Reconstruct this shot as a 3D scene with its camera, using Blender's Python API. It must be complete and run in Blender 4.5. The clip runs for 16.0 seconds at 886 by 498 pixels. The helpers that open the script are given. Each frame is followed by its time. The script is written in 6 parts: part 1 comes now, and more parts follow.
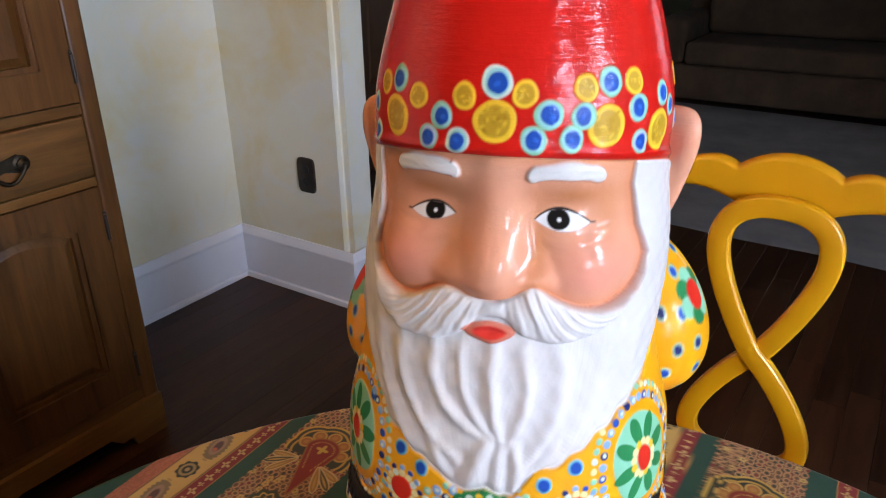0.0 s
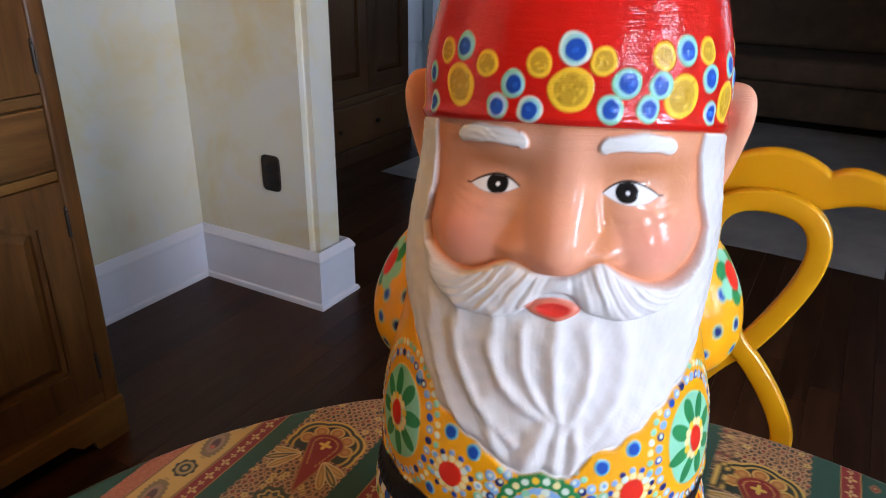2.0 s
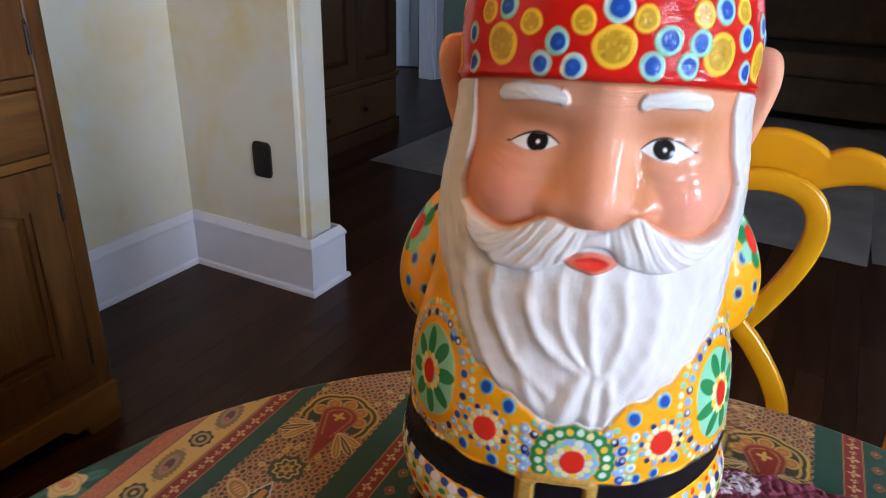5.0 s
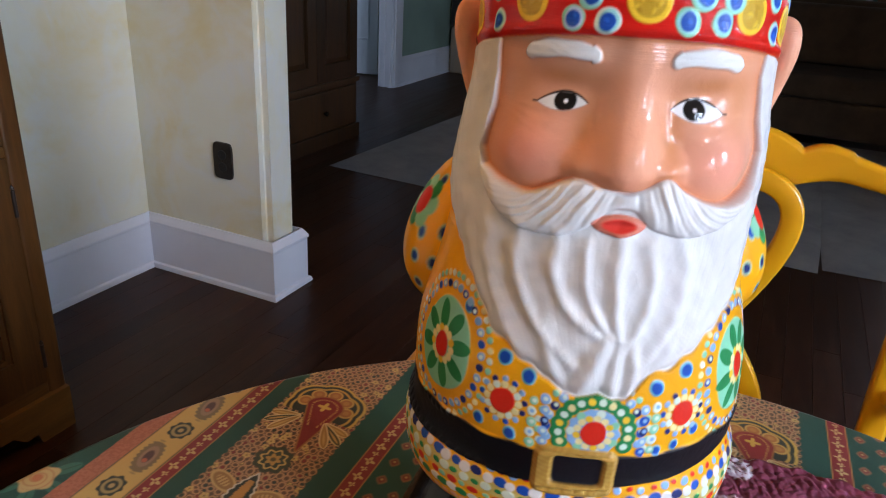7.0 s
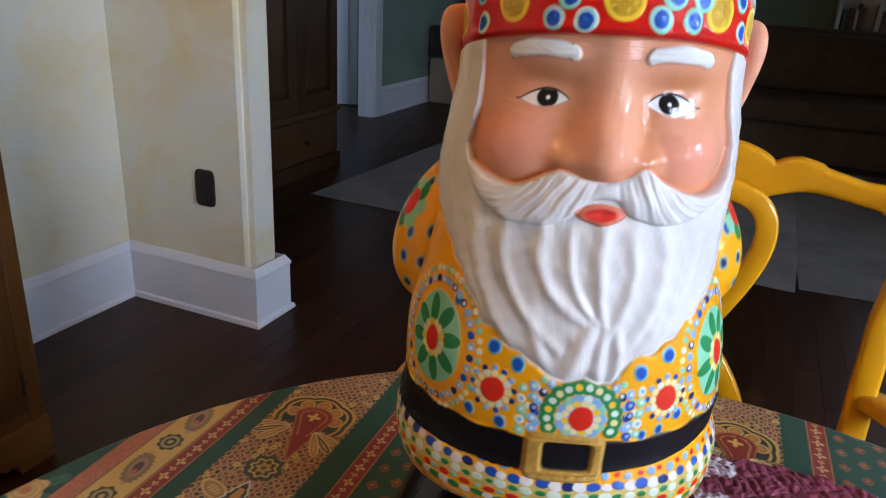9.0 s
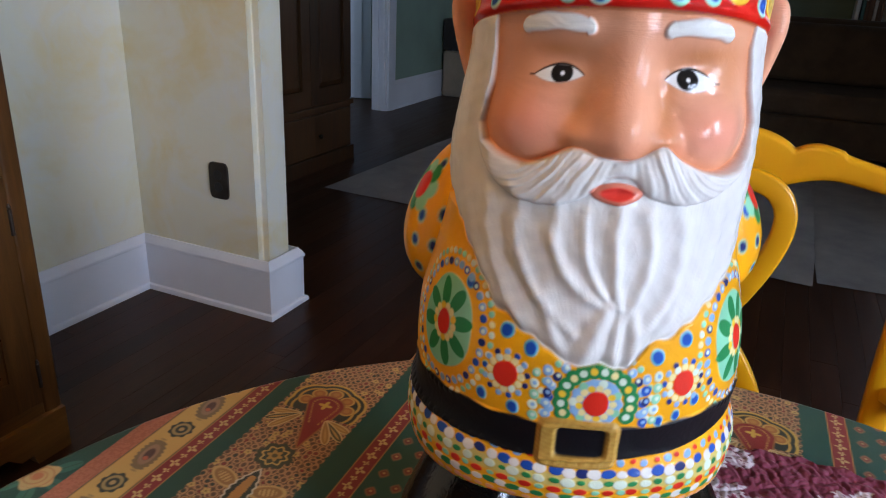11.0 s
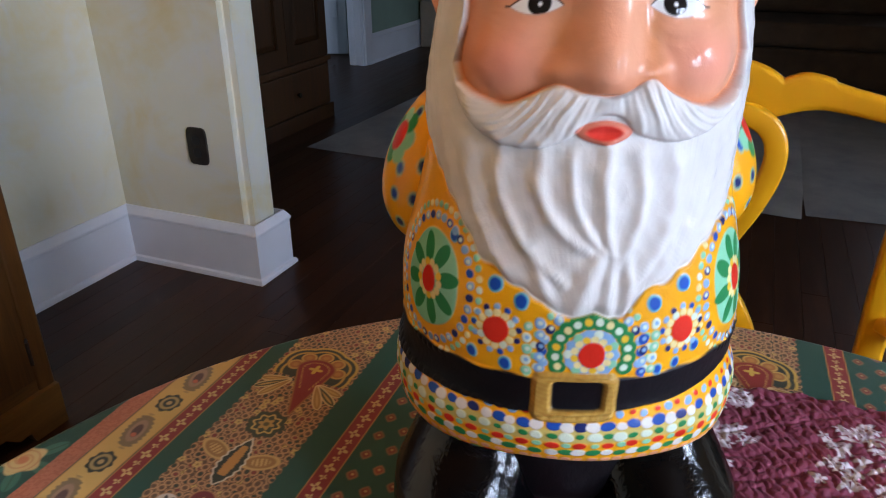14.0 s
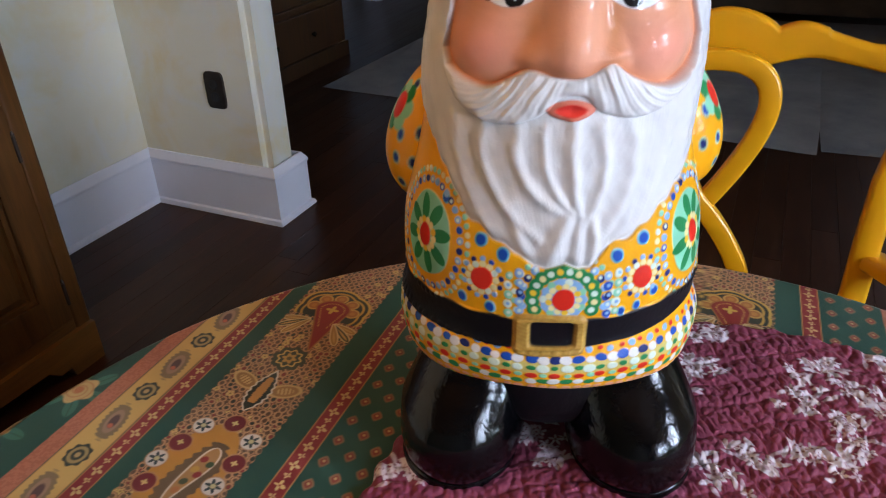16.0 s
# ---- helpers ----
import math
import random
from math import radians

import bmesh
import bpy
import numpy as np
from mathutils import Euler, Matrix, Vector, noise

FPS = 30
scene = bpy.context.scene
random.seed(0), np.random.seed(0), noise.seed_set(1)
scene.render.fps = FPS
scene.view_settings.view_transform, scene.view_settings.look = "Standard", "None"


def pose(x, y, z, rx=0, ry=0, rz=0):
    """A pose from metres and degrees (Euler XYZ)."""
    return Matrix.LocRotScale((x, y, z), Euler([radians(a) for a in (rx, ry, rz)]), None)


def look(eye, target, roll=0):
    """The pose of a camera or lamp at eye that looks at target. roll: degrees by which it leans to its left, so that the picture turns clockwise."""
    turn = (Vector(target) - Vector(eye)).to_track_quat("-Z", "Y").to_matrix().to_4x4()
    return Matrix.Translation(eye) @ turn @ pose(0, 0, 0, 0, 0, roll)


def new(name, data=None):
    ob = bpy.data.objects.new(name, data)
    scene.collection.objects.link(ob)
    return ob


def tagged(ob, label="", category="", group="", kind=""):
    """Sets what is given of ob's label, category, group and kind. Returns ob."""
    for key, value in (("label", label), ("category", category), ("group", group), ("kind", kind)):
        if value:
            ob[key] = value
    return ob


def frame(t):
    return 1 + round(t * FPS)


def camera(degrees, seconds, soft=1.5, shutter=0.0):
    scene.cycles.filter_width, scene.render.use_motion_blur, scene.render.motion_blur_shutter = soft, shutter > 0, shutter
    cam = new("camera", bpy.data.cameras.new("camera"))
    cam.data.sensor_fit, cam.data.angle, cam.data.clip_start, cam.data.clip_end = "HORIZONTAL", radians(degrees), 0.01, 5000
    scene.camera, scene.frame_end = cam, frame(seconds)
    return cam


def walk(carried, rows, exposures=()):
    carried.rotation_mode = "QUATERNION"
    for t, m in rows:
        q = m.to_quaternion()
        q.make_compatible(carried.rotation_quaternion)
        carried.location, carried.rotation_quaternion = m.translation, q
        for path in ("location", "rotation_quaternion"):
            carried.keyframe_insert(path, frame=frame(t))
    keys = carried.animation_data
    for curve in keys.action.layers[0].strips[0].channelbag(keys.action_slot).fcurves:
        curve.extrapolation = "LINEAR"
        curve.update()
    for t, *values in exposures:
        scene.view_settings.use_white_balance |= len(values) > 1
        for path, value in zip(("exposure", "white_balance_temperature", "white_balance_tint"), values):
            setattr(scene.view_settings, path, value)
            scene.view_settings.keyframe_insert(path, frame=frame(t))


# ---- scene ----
cam = camera(62.9, 16.0, 1.1)
PATH = [
    (0, (2.057, -1.704, 1.227), (1.04, -0.182, 0.421), -0.8),
    (0.5, (2.053, -1.716, 1.224), (1.071, -0.181, 0.4), -0.7),
    (1, (2.038, -1.727, 1.222), (1.081, -0.171, 0.408), -1.0),
    (1.5, (2.021, -1.728, 1.213), (1.082, -0.167, 0.388), -0.6),
    (2, (2.009, -1.727, 1.21), (1.103, -0.133, 0.412), 0.8),
    (2.5, (2.006, -1.728, 1.206), (1.123, -0.122, 0.406), 1.1),
    (3, (1.992, -1.738, 1.193), (1.113, -0.136, 0.379), 1.4),
    (3.5, (1.99, -1.737, 1.193), (1.137, -0.112, 0.399), 1.6),
    (4, (1.999, -1.746, 1.192), (1.07, -0.213, 0.306), 0.1),
    (4.2, (2.002, -1.751, 1.198), (1.081, -0.186, 0.36), 0.8),
    (6.3, (1.958, -1.755, 1.179), (1.164, -0.112, 0.36), 2.3),
    (6.5, (1.955, -1.755, 1.168), (1.17, -0.109, 0.348), 3.0),
    (7, (1.962, -1.768, 1.169), (1.206, -0.09, 0.384), 3.3),
    (7.5, (1.954, -1.769, 1.155), (1.166, -0.112, 0.357), 2.5),
    (8, (1.95, -1.773, 1.133), (1.191, -0.072, 0.403), 3.0),
    (8.5, (1.97, -1.784, 1.156), (1.226, -0.054, 0.482), 1.7),
    (9, (1.967, -1.788, 1.156), (1.242, -0.063, 0.45), 3.0),
    (9.5, (1.967, -1.785, 1.152), (1.228, -0.07, 0.434), 2.9),
    (9.7, (1.965, -1.785, 1.149), (1.223, -0.073, 0.43), 3.4),
    (11.8, (1.967, -1.775, 1.144), (1.205, -0.081, 0.404), 2.1),
    (12, (1.965, -1.773, 1.139), (1.227, -0.078, 0.376), 3.2),
    (12.5, (1.97, -1.773, 1.147), (1.279, -0.049, 0.404), 2.4),
    (13, (1.969, -1.769, 1.145), (1.303, -0.048, 0.374), 2.5),
    (13.5, (1.973, -1.763, 1.144), (1.281, -0.073, 0.328), -0.0),
    (14, (1.962, -1.762, 1.138), (1.253, -0.09, 0.3), -0.3),
    (14.5, (1.964, -1.758, 1.136), (1.265, -0.089, 0.284), -0.3),
    (15, (1.961, -1.766, 1.14), (1.26, -0.093, 0.296), 0.7),
    (15.5, (1.97, -1.779, 1.151), (1.27, -0.154, 0.218), -0.8),
    (16, (1.995, -1.8, 1.176), (1.268, -0.224, 0.182), -1.6),
]
walk(cam, [(t, look(eye, target, roll)) for t, eye, target, roll in PATH],
     [(0, 0.08, 6500, 10), (3, 0.08, 6450, 9.5), (7, 0.08, 6380, 8), (9, 0.02, 6350, 7), (12.5, -0.02, 6350, 7), (14, 0.0, 6350, 7.5), (16, 0.0, 6380, 8)])

# ---- light ----
world = bpy.data.worlds.new("world")
scene.world = world
world.use_nodes = True
wn = world.node_tree.nodes
sky = wn.new("ShaderNodeTexSky")
sky.sky_type, sky.sun_disc, sky.sun_elevation, sky.sun_rotation = "NISHITA", False, radians(42), radians(150)
wn["Background"].inputs["Strength"].default_value = 0.1
world.node_tree.links.new(sky.outputs["Color"], wn["Background"].inputs["Color"])


def lamp(name, kind, energy, color, m, **more):
    data = bpy.data.lights.new(name, kind)
    data.energy, data.color = energy, color
    for key, value in more.items():
        if key == "size":
            data.shape, data.size, data.size_y = "RECTANGLE", value[0], value[1]
        if key == "soft":
            data.shadow_soft_size = value
        if key == "angle":
            data.angle = radians(value)
    ob = new(name, data)
    ob.matrix_world = m
    return ob


lamp("sun", "SUN", 2.5, (1, 0.93, 0.82), look((6, 8, 9), (0, 0, 0)), angle=0.5)
DAY = (0.67, 0.775, 1.0)
lamp("daylight_side", "AREA", 65, DAY, look((4.40, -2.75, 1.55), (2.0, -2.0, 1.1)), size=(0.46, 0.82))
lamp("daylight_bay", "AREA", 65, DAY, look((4.40, -1.45, 1.55), (2.0, -1.3, 1.1)), size=(0.46, 0.82))
# added fill for the living room, standing apart from its window
lamp("far_room_fill", "AREA", 23, DAY, look((4.2, 6.4, 1.5), (0.5, 3.0, 0.3)), size=(1.2, 1.3))
# added fill inside the hall, which has no window of its own
lamp("hall_fill", "AREA", 8, DAY, look((-2.5, 3.05, 1.9), (-1.0, 4.2, 0.2)), size=(0.8, 1.2))

# ---- materials ----


class Nodes:
    """A node material with shorthand for links."""

    def __init__(self, name):
        self.mat = bpy.data.materials.new(name)
        self.mat.use_nodes = True
        self.tree = self.mat.node_tree
        self.bsdf = self.tree.nodes["Principled BSDF"]

    def node(self, kind, **ins):
        n = self.tree.nodes.new("ShaderNode" + kind)
        for key, value in ins.items():
            self.put(n.inputs[key.replace("_", " ")], value)
        return n

    def put(self, socket, value):
        if isinstance(value, bpy.types.NodeSocket):
            self.tree.links.new(value, socket)
        else:
            socket.default_value = value

    def coords(self, scale=(1, 1, 1), turn=(0, 0, 0)):
        c = self.tree.nodes.new("ShaderNodeTexCoord")
        m = self.node("Mapping")
        self.put(m.inputs["Vector"], c.outputs["Object"])
        m.inputs["Scale"].default_value = scale
        m.inputs["Rotation"].default_value = turn
        return m.outputs["Vector"]

    def noise(self, vec, scale, detail=4.0, rough=0.55, distort=0.0):
        n = self.node("TexNoise", Vector=vec, Scale=scale, Detail=detail, Roughness=rough, Distortion=distort)
        return n.outputs["Fac"]

    def ramp(self, fac, stops):
        r = self.tree.nodes.new("ShaderNodeValToRGB")
        self.put(r.inputs["Fac"], fac)
        while len(r.color_ramp.elements) < len(stops):
            r.color_ramp.elements.new(0.5)
        for e, (p, c) in zip(r.color_ramp.elements, stops):
            e.position = p
            e.color = (*c, 1) if len(c) == 3 else c
        return r.outputs["Color"]

    def mix(self, fac, a, b, mode="MIX"):
        m = self.tree.nodes.new("ShaderNodeMix")
        m.data_type, m.blend_type = "RGBA", mode
        self.put(m.inputs[0], fac)
        self.put(m.inputs[6], (*a, 1) if isinstance(a, tuple) and len(a) == 3 else a)
        self.put(m.inputs[7], (*b, 1) if isinstance(b, tuple) and len(b) == 3 else b)
        return m.outputs[2]

    def math(self, op, a, b=0.0):
        m = self.tree.nodes.new("ShaderNodeMath")
        m.operation = op
        self.put(m.inputs[0], a)
        self.put(m.inputs[1], b)
        return m.outputs[0]

    def bump(self, height, strength=0.3, distance=0.002):
        b = self.node("Bump", Strength=strength, Distance=distance, Height=height)
        self.put(self.bsdf.inputs["Normal"], b.outputs["Normal"])

    def set(self, **ins):
        for key, value in ins.items():
            if isinstance(value, tuple) and len(value) == 3:
                value = (*value, 1)
            self.put(self.bsdf.inputs[key.replace("_", " ")], value)
        return self.mat


def grey(v):
    return (v, v, v)


def wood(name, dark, light, along="Z", rough=0.4, scale=1.0, coat=0.0):
    n = Nodes(name)
    s = {"X": (1.2, 16, 16), "Y": (16, 1.2, 16), "Z": (16, 16, 1.2)}[along]
    v = n.coords(tuple(a * scale for a in s))
    info = n.tree.nodes.new("ShaderNodeObjectInfo")
    big = n.noise(n.coords((2.2, 2.2, 2.2)), 1.0, 3)
    grain = n.noise(v, 2.2, 7, 0.62, 0.7)
    fine = n.noise(v, 11.0, 3, 0.6)
    f = n.math("ADD", n.math("MULTIPLY", grain, 0.75), n.math("MULTIPLY", big, 0.35))
    f = n.math("ADD", f, n.math("MULTIPLY", n.math("SUBTRACT", info.outputs["Random"], 0.5), 0.22))
    col = n.ramp(f, [(0.3, dark), (0.55, tuple((a + b) / 2 for a, b in zip(dark, light))), (0.8, light)])
    col = n.mix(n.math("MULTIPLY", n.ramp(fine, [(0.55, grey(0)), (0.75, grey(1))]), 0.35), col, dark)
    n.bump(n.math("ADD", grain, n.math("MULTIPLY", fine, 0.5)), 0.25, 0.0015)
    r = n.math("ADD", n.math("MULTIPLY", grain, 0.25), rough - 0.12)
    return n.set(Base_Color=col, Roughness=r, Coat_Weight=coat, Coat_Roughness=0.15)


def paint(name, color, rough=0.5, vary=0.06, bump=0.08, scale=30.0, coat=0.0):
    n = Nodes(name)
    v = n.coords()
    a = n.noise(v, scale * 0.1, 4)
    b = n.noise(v, scale * 4, 3)
    dark = tuple(c * (1 - 2 * vary) for c in color)
    light = tuple(min(1, c * (1 + vary)) for c in color)
    col = n.ramp(a, [(0.3, dark), (0.7, light)])
    n.bump(b, bump, 0.001)
    r = n.math("ADD", n.math("MULTIPLY", a, 0.2), rough - 0.1)
    return n.set(Base_Color=col, Roughness=r, Coat_Weight=coat, Coat_Roughness=0.08)


def glazed_wall(name, base, patch, cloud):
    """Rag-rolled plaster: two soft glazes over cream."""
    n = Nodes(name)
    v = n.coords()
    a = n.noise(v, 2.6, 5, 0.6, 0.6)
    b = n.noise(v, 7.0, 5, 0.65, 0.9)
    c = n.noise(v, 90.0, 4)
    col = n.mix(n.ramp(a, [(0.46, grey(0)), (0.64, grey(1))]), base, patch)
    col = n.mix(n.math("MULTIPLY", n.ramp(b, [(0.45, grey(0)), (0.7, grey(1))]), 0.55), col, cloud)
    n.bump(n.math("ADD", n.math("MULTIPLY", b, 0.6), n.math("MULTIPLY", c, 0.3)), 0.25, 0.003)
    return n.set(Base_Color=col, Roughness=0.62)


def fabric(name, a, b, scale=60.0, rough=0.9, bump=0.5, sheen=0.2):
    n = Nodes(name)
    v = n.coords()
    big = n.noise(v, scale * 0.12, 5, 0.65)
    fine = n.noise(v, scale * 5, 3, 0.7)
    col = n.mix(n.ramp(big, [(0.35, grey(0)), (0.65, grey(1))]), a, b)
    col = n.mix(n.math("MULTIPLY", fine, 0.35), col, tuple(c * 0.55 for c in a))
    n.bump(n.math("ADD", fine, n.math("MULTIPLY", big, 0.5)), bump, 0.003)
    return n.set(Base_Color=col, Roughness=rough, Sheen_Weight=sheen, Sheen_Roughness=0.5)


def painted(name, rough_layer=True, rough=0.5, coat=0.0, bump=0.2, grain=900.0, fade=0.12, dist=0.0006):
    """Hand-painted colour kept on the mesh, with brush grain over it."""
    n = Nodes(name)
    at = n.tree.nodes.new("ShaderNodeAttribute")
    at.attribute_name = "paint"
    v = n.coords()
    big = n.noise(v, 28.0, 5, 0.6)
    fine = n.noise(v, grain, 3, 0.6)
    col = n.mix(n.math("MULTIPLY", n.ramp(big, [(0.35, grey(1)), (0.7, grey(0))]), fade), at.outputs["Color"], (0.55, 0.48, 0.40), "MULTIPLY")
    height = n.math("ADD", n.math("MULTIPLY", fine, 0.9 if rough_layer else 0.5), big)
    if rough_layer:
        stroke = n.noise(n.coords((60, 60, 520), (0.12, 0.05, 0.0)), 1.0, 4, 0.6, 0.5)
        height = n.math("ADD", height, n.math("MULTIPLY", stroke, 0.55))
        # hat and boots: thick, crinkled lacquer
        axes = n.node("SeparateXYZ", Vector=v)
        away = n.math("ABSOLUTE", n.math("SUBTRACT", axes.outputs["Z"], 1.0))
        thick = n.ramp(away, [(0.135, grey(0)), (0.150, grey(1))])
        crinkle = n.noise(n.coords((1, 1, 0.6), (0.3, 0.2, 0.0)), 240.0, 3, 0.6, 0.8)
        height = n.math("ADD", height, n.math("MULTIPLY", n.math("MULTIPLY", crinkle, thick), 3.0))
        lines = n.noise(n.coords((45, 45, 420), (0.05, -0.04, 0.0)), 1.0, 3, 0.6, 0.6)
        height = n.math("ADD", height, n.math("MULTIPLY", n.math("MULTIPLY", lines, n.math("GREATER_THAN", axes.outputs["Z"], 1.12)), 5.0))
        height = n.math("ADD", height, n.math("MULTIPLY", n.noise(v, 95.0, 3, 0.55, 0.8), 3.6))
    n.bump(height, bump, dist)
    if rough_layer:
        # alpha: how dull the glaze is
        dull = at.outputs["Alpha"]
        n.put(n.bsdf.inputs["Coat Normal"], n.bsdf.inputs["Normal"].links[0].from_socket)
        gloss = n.tree.nodes.new("ShaderNodeClamp")
        n.put(gloss.inputs["Value"], n.math("SUBTRACT", 0.95, n.math("MULTIPLY", dull, 1.9)))
        return n.set(Base_Color=col, Roughness=0.5, Specular_IOR_Level=n.math("MULTIPLY", dull, 0.35), Coat_Weight=gloss.outputs["Result"], Coat_IOR=1.50, Coat_Roughness=n.math("ADD", n.math("MULTIPLY", dull, 0.16), 0.015))
    return n.set(Base_Color=col, Roughness=rough, Coat_Weight=coat, Sheen_Weight=0.05, Sheen_Roughness=0.45)


def metal(name, color, rough=0.35, metallic=1.0):
    n = Nodes(name)
    v = n.coords()
    a = n.noise(v, 40.0, 5)
    col = n.ramp(a, [(0.3, tuple(c * 0.55 for c in color)), (0.7, color)])
    n.bump(n.noise(v, 260.0, 3), 0.15, 0.001)
    return n.set(Base_Color=col, Roughness=n.math("ADD", n.math("MULTIPLY", a, 0.25), rough - 0.1), Metallic=metallic)


M_WALL = glazed_wall("cream_glazed_plaster", (0.68, 0.68, 0.565), (0.65, 0.58, 0.34), (0.65, 0.69, 0.715))
M_GREEN = paint("sage_green_wall_paint", (0.23, 0.33, 0.28), 0.7)
M_DEEP = paint("unseen_dark_olive_wall", (0.075, 0.08, 0.055), 0.75)
M_TRIM = paint("white_trim_paint", (0.71, 0.76, 0.86), 0.35, 0.03, 0.05)
# ceiling stays out of view; its dark tone only dims glossy reflections
M_CEIL = wood("unseen_dark_ceiling", (0.06, 0.03, 0.015), (0.20, 0.11, 0.055), "X", 0.6)
M_FLOOR = wood("dark_stained_floor_wood", (0.015, 0.0058, 0.0025), (0.060, 0.023, 0.0095), "Y", 0.36, 0.8, 0.0)
M_FLOOR.node_tree.nodes["Principled BSDF"].inputs["Specular IOR Level"].default_value = 0.22
M_CAB = wood("honey_brown_pine", (0.030, 0.0115, 0.0026), (0.160, 0.068, 0.0135), "Z", 0.38, 1.0, 0.15)
M_CABH = wood("honey_brown_pine_rail", (0.036, 0.0145, 0.0032), (0.200, 0.090, 0.0185), "Y", 0.38, 1.0, 0.15)
M_ARM = wood("dark_walnut", (0.015, 0.0065, 0.002), (0.072, 0.030, 0.008), "Z", 0.4, 1.0, 0.1)
M_YELLOW = paint("mustard_yellow_lacquer", (0.62, 0.30, 0.004), 0.32, 0.07, 0.10, 22.0, 0.35)
M_SOFA = fabric("dark_brown_upholstery", (0.038, 0.025, 0.014), (0.074, 0.048, 0.027), 40, 0.95, 0.5, 0.0)
M_RUG = fabric("grey_wool_rug", (0.27, 0.275, 0.285), (0.43, 0.43, 0.42), 30, 0.95, 0.8)
M_BEIGE = fabric("beige_upholstery", (0.22, 0.20, 0.16), (0.30, 0.27, 0.22), 40)
M_BLACK = fabric("black_upholstery", (0.012, 0.012, 0.013), (0.022, 0.022, 0.024), 40)
M_BRONZE = metal("oil_rubbed_bronze", (0.055, 0.045, 0.038), 0.45, 0.7)
M_BRASS = metal("antique_brass", (0.055, 0.045, 0.032), 0.48)
M_GNOME = painted("glazed_hand_painted_clay", True, coat=0.35, bump=0.15, grain=420.0, fade=0.16)
M_CLOTH = painted("printed_cotton", False, 0.46, 0.0, 0.35, 1600.0, 0.10, 0.0006)
M_MAT = painted("quilted_burgundy_cotton", False, 0.7, 0.0, 0.35, 1100.0, 0.15, 0.0008)
n_ = Nodes("window_glass")
M_GLASS = n_.set(Base_Color=(0.95, 0.97, 0.97), Roughness=0.02, Transmission_Weight=1.0, IOR=1.45)
n_ = Nodes("warm_bulb")
M_BULB = n_.set(Base_Color=(1, 0.8, 0.5), Emission_Color=(1, 0.52, 0.17), Emission_Strength=670.0)
M_DARKGAP = paint("black_paint", (0.01, 0.01, 0.011), 0.6)

# ---- mesh helpers ----


def part(name, bm, material, parent=None, label=""):
    me = bpy.data.meshes.new(name)
    if isinstance(bm, bmesh.types.BMesh):
        bmesh.ops.recalc_face_normals(bm, faces=bm.faces)
        bm.to_mesh(me)
        bm.free()
    ob = new(name, me)
    for m in material if isinstance(material, (list, tuple)) else [material]:
        me.materials.append(m)
    if parent is not None:
        ob.parent = parent
    if label:
        tagged(ob, label)
    return ob


def thing(name, place, label, category, group="", kind="", turn=0.0):
    ob = new(name)
    ob.empty_display_size = 0.05
    ob.matrix_world = pose(*place, 0, 0, turn)
    return tagged(ob, label, category, group, kind)


def box(x0, x1, y0, y1, z0, z1, bevel=0.0, seg=2, bm=None):
    bm = bm or bmesh.new()
    made = bmesh.ops.create_cube(bm, size=1.0)["verts"]
    for v in made:
        v.co = Vector(((x0 + x1) / 2 + v.co.x * (x1 - x0), (y0 + y1) / 2 + v.co.y * (y1 - y0), (z0 + z1) / 2 + v.co.z * (z1 - z0)))
    if bevel:
        es = list({e for v in made for e in v.link_edges})
        bmesh.ops.bevel(bm, geom=es, offset=bevel, segments=seg, affect="EDGES", profile=0.6)
    return bm


def smooth(ob, angle=40.0):
    me = ob.data
    me.shade_smooth()
    me.set_sharp_from_angle(angle=radians(angle))
    return ob


def lathe(profile, seg=24, bm=None, m=None):
    """Turn (radius, z) pairs round z."""
    bm = bm or bmesh.new()
    rings = []
    for r, z in profile:
        rings.append([bm.verts.new((r * math.cos(2 * math.pi * i / seg), r * math.sin(2 * math.pi * i / seg), z)) for i in range(seg)])
    for a, b in zip(rings, rings[1:]):
        for i in range(seg):
            j = (i + 1) % seg
            bm.faces.new((a[i], a[j], b[j], b[i]))
    bm.faces.new(rings[0][::-1])
    bm.faces.new(rings[-1])
    if m is not None:
        bmesh.ops.transform(bm, matrix=m, verts=[v for r in rings for v in r])
    return bm


def sweep(points, w, d, bm=None, closed=False, side=Vector((0, 1, 0)), taper=None, round_=0.3):
    """A rounded bar of width w and depth d along points; its depth lies along side."""
    bm = bm or bmesh.new()
    pts = [Vector(p) for p in points]
    k = len(pts)
    rings = []
    for i, p in enumerate(pts):
        a = pts[(i - 1) % k] if closed or i > 0 else p
        b = pts[(i + 1) % k] if closed or i < k - 1 else p
        t = (b - a).normalized()
        u = t.cross(side).normalized()
        s = u.cross(t).normalized()
        ww = (w if taper is None else w * taper(i / (k - 1))) / 2
        dd = d / 2
        c = min(ww, dd) * round_
        prof = [(ww, dd - c), (ww - c * 0.3, dd - c * 0.3), (ww - c, dd), (-ww + c, dd), (-ww + c * 0.3, dd - c * 0.3), (-ww, dd - c),
                (-ww, -dd + c), (-ww + c * 0.3, -dd + c * 0.3), (-ww + c, -dd), (ww - c, -dd), (ww - c * 0.3, -dd + c * 0.3), (ww, -dd + c)]
        rings.append([bm.verts.new(p + u * x + s * y) for x, y in prof])
    n = len(rings[0])
    for i in range(k if closed else k - 1):
        a, b = rings[i], rings[(i + 1) % k]
        for j in range(n):
            bm.faces.new((a[j], a[(j + 1) % n], b[(j + 1) % n], b[j]))
    if not closed:
        bm.faces.new(rings[0][::-1])
        bm.faces.new(rings[-1])
    return bm


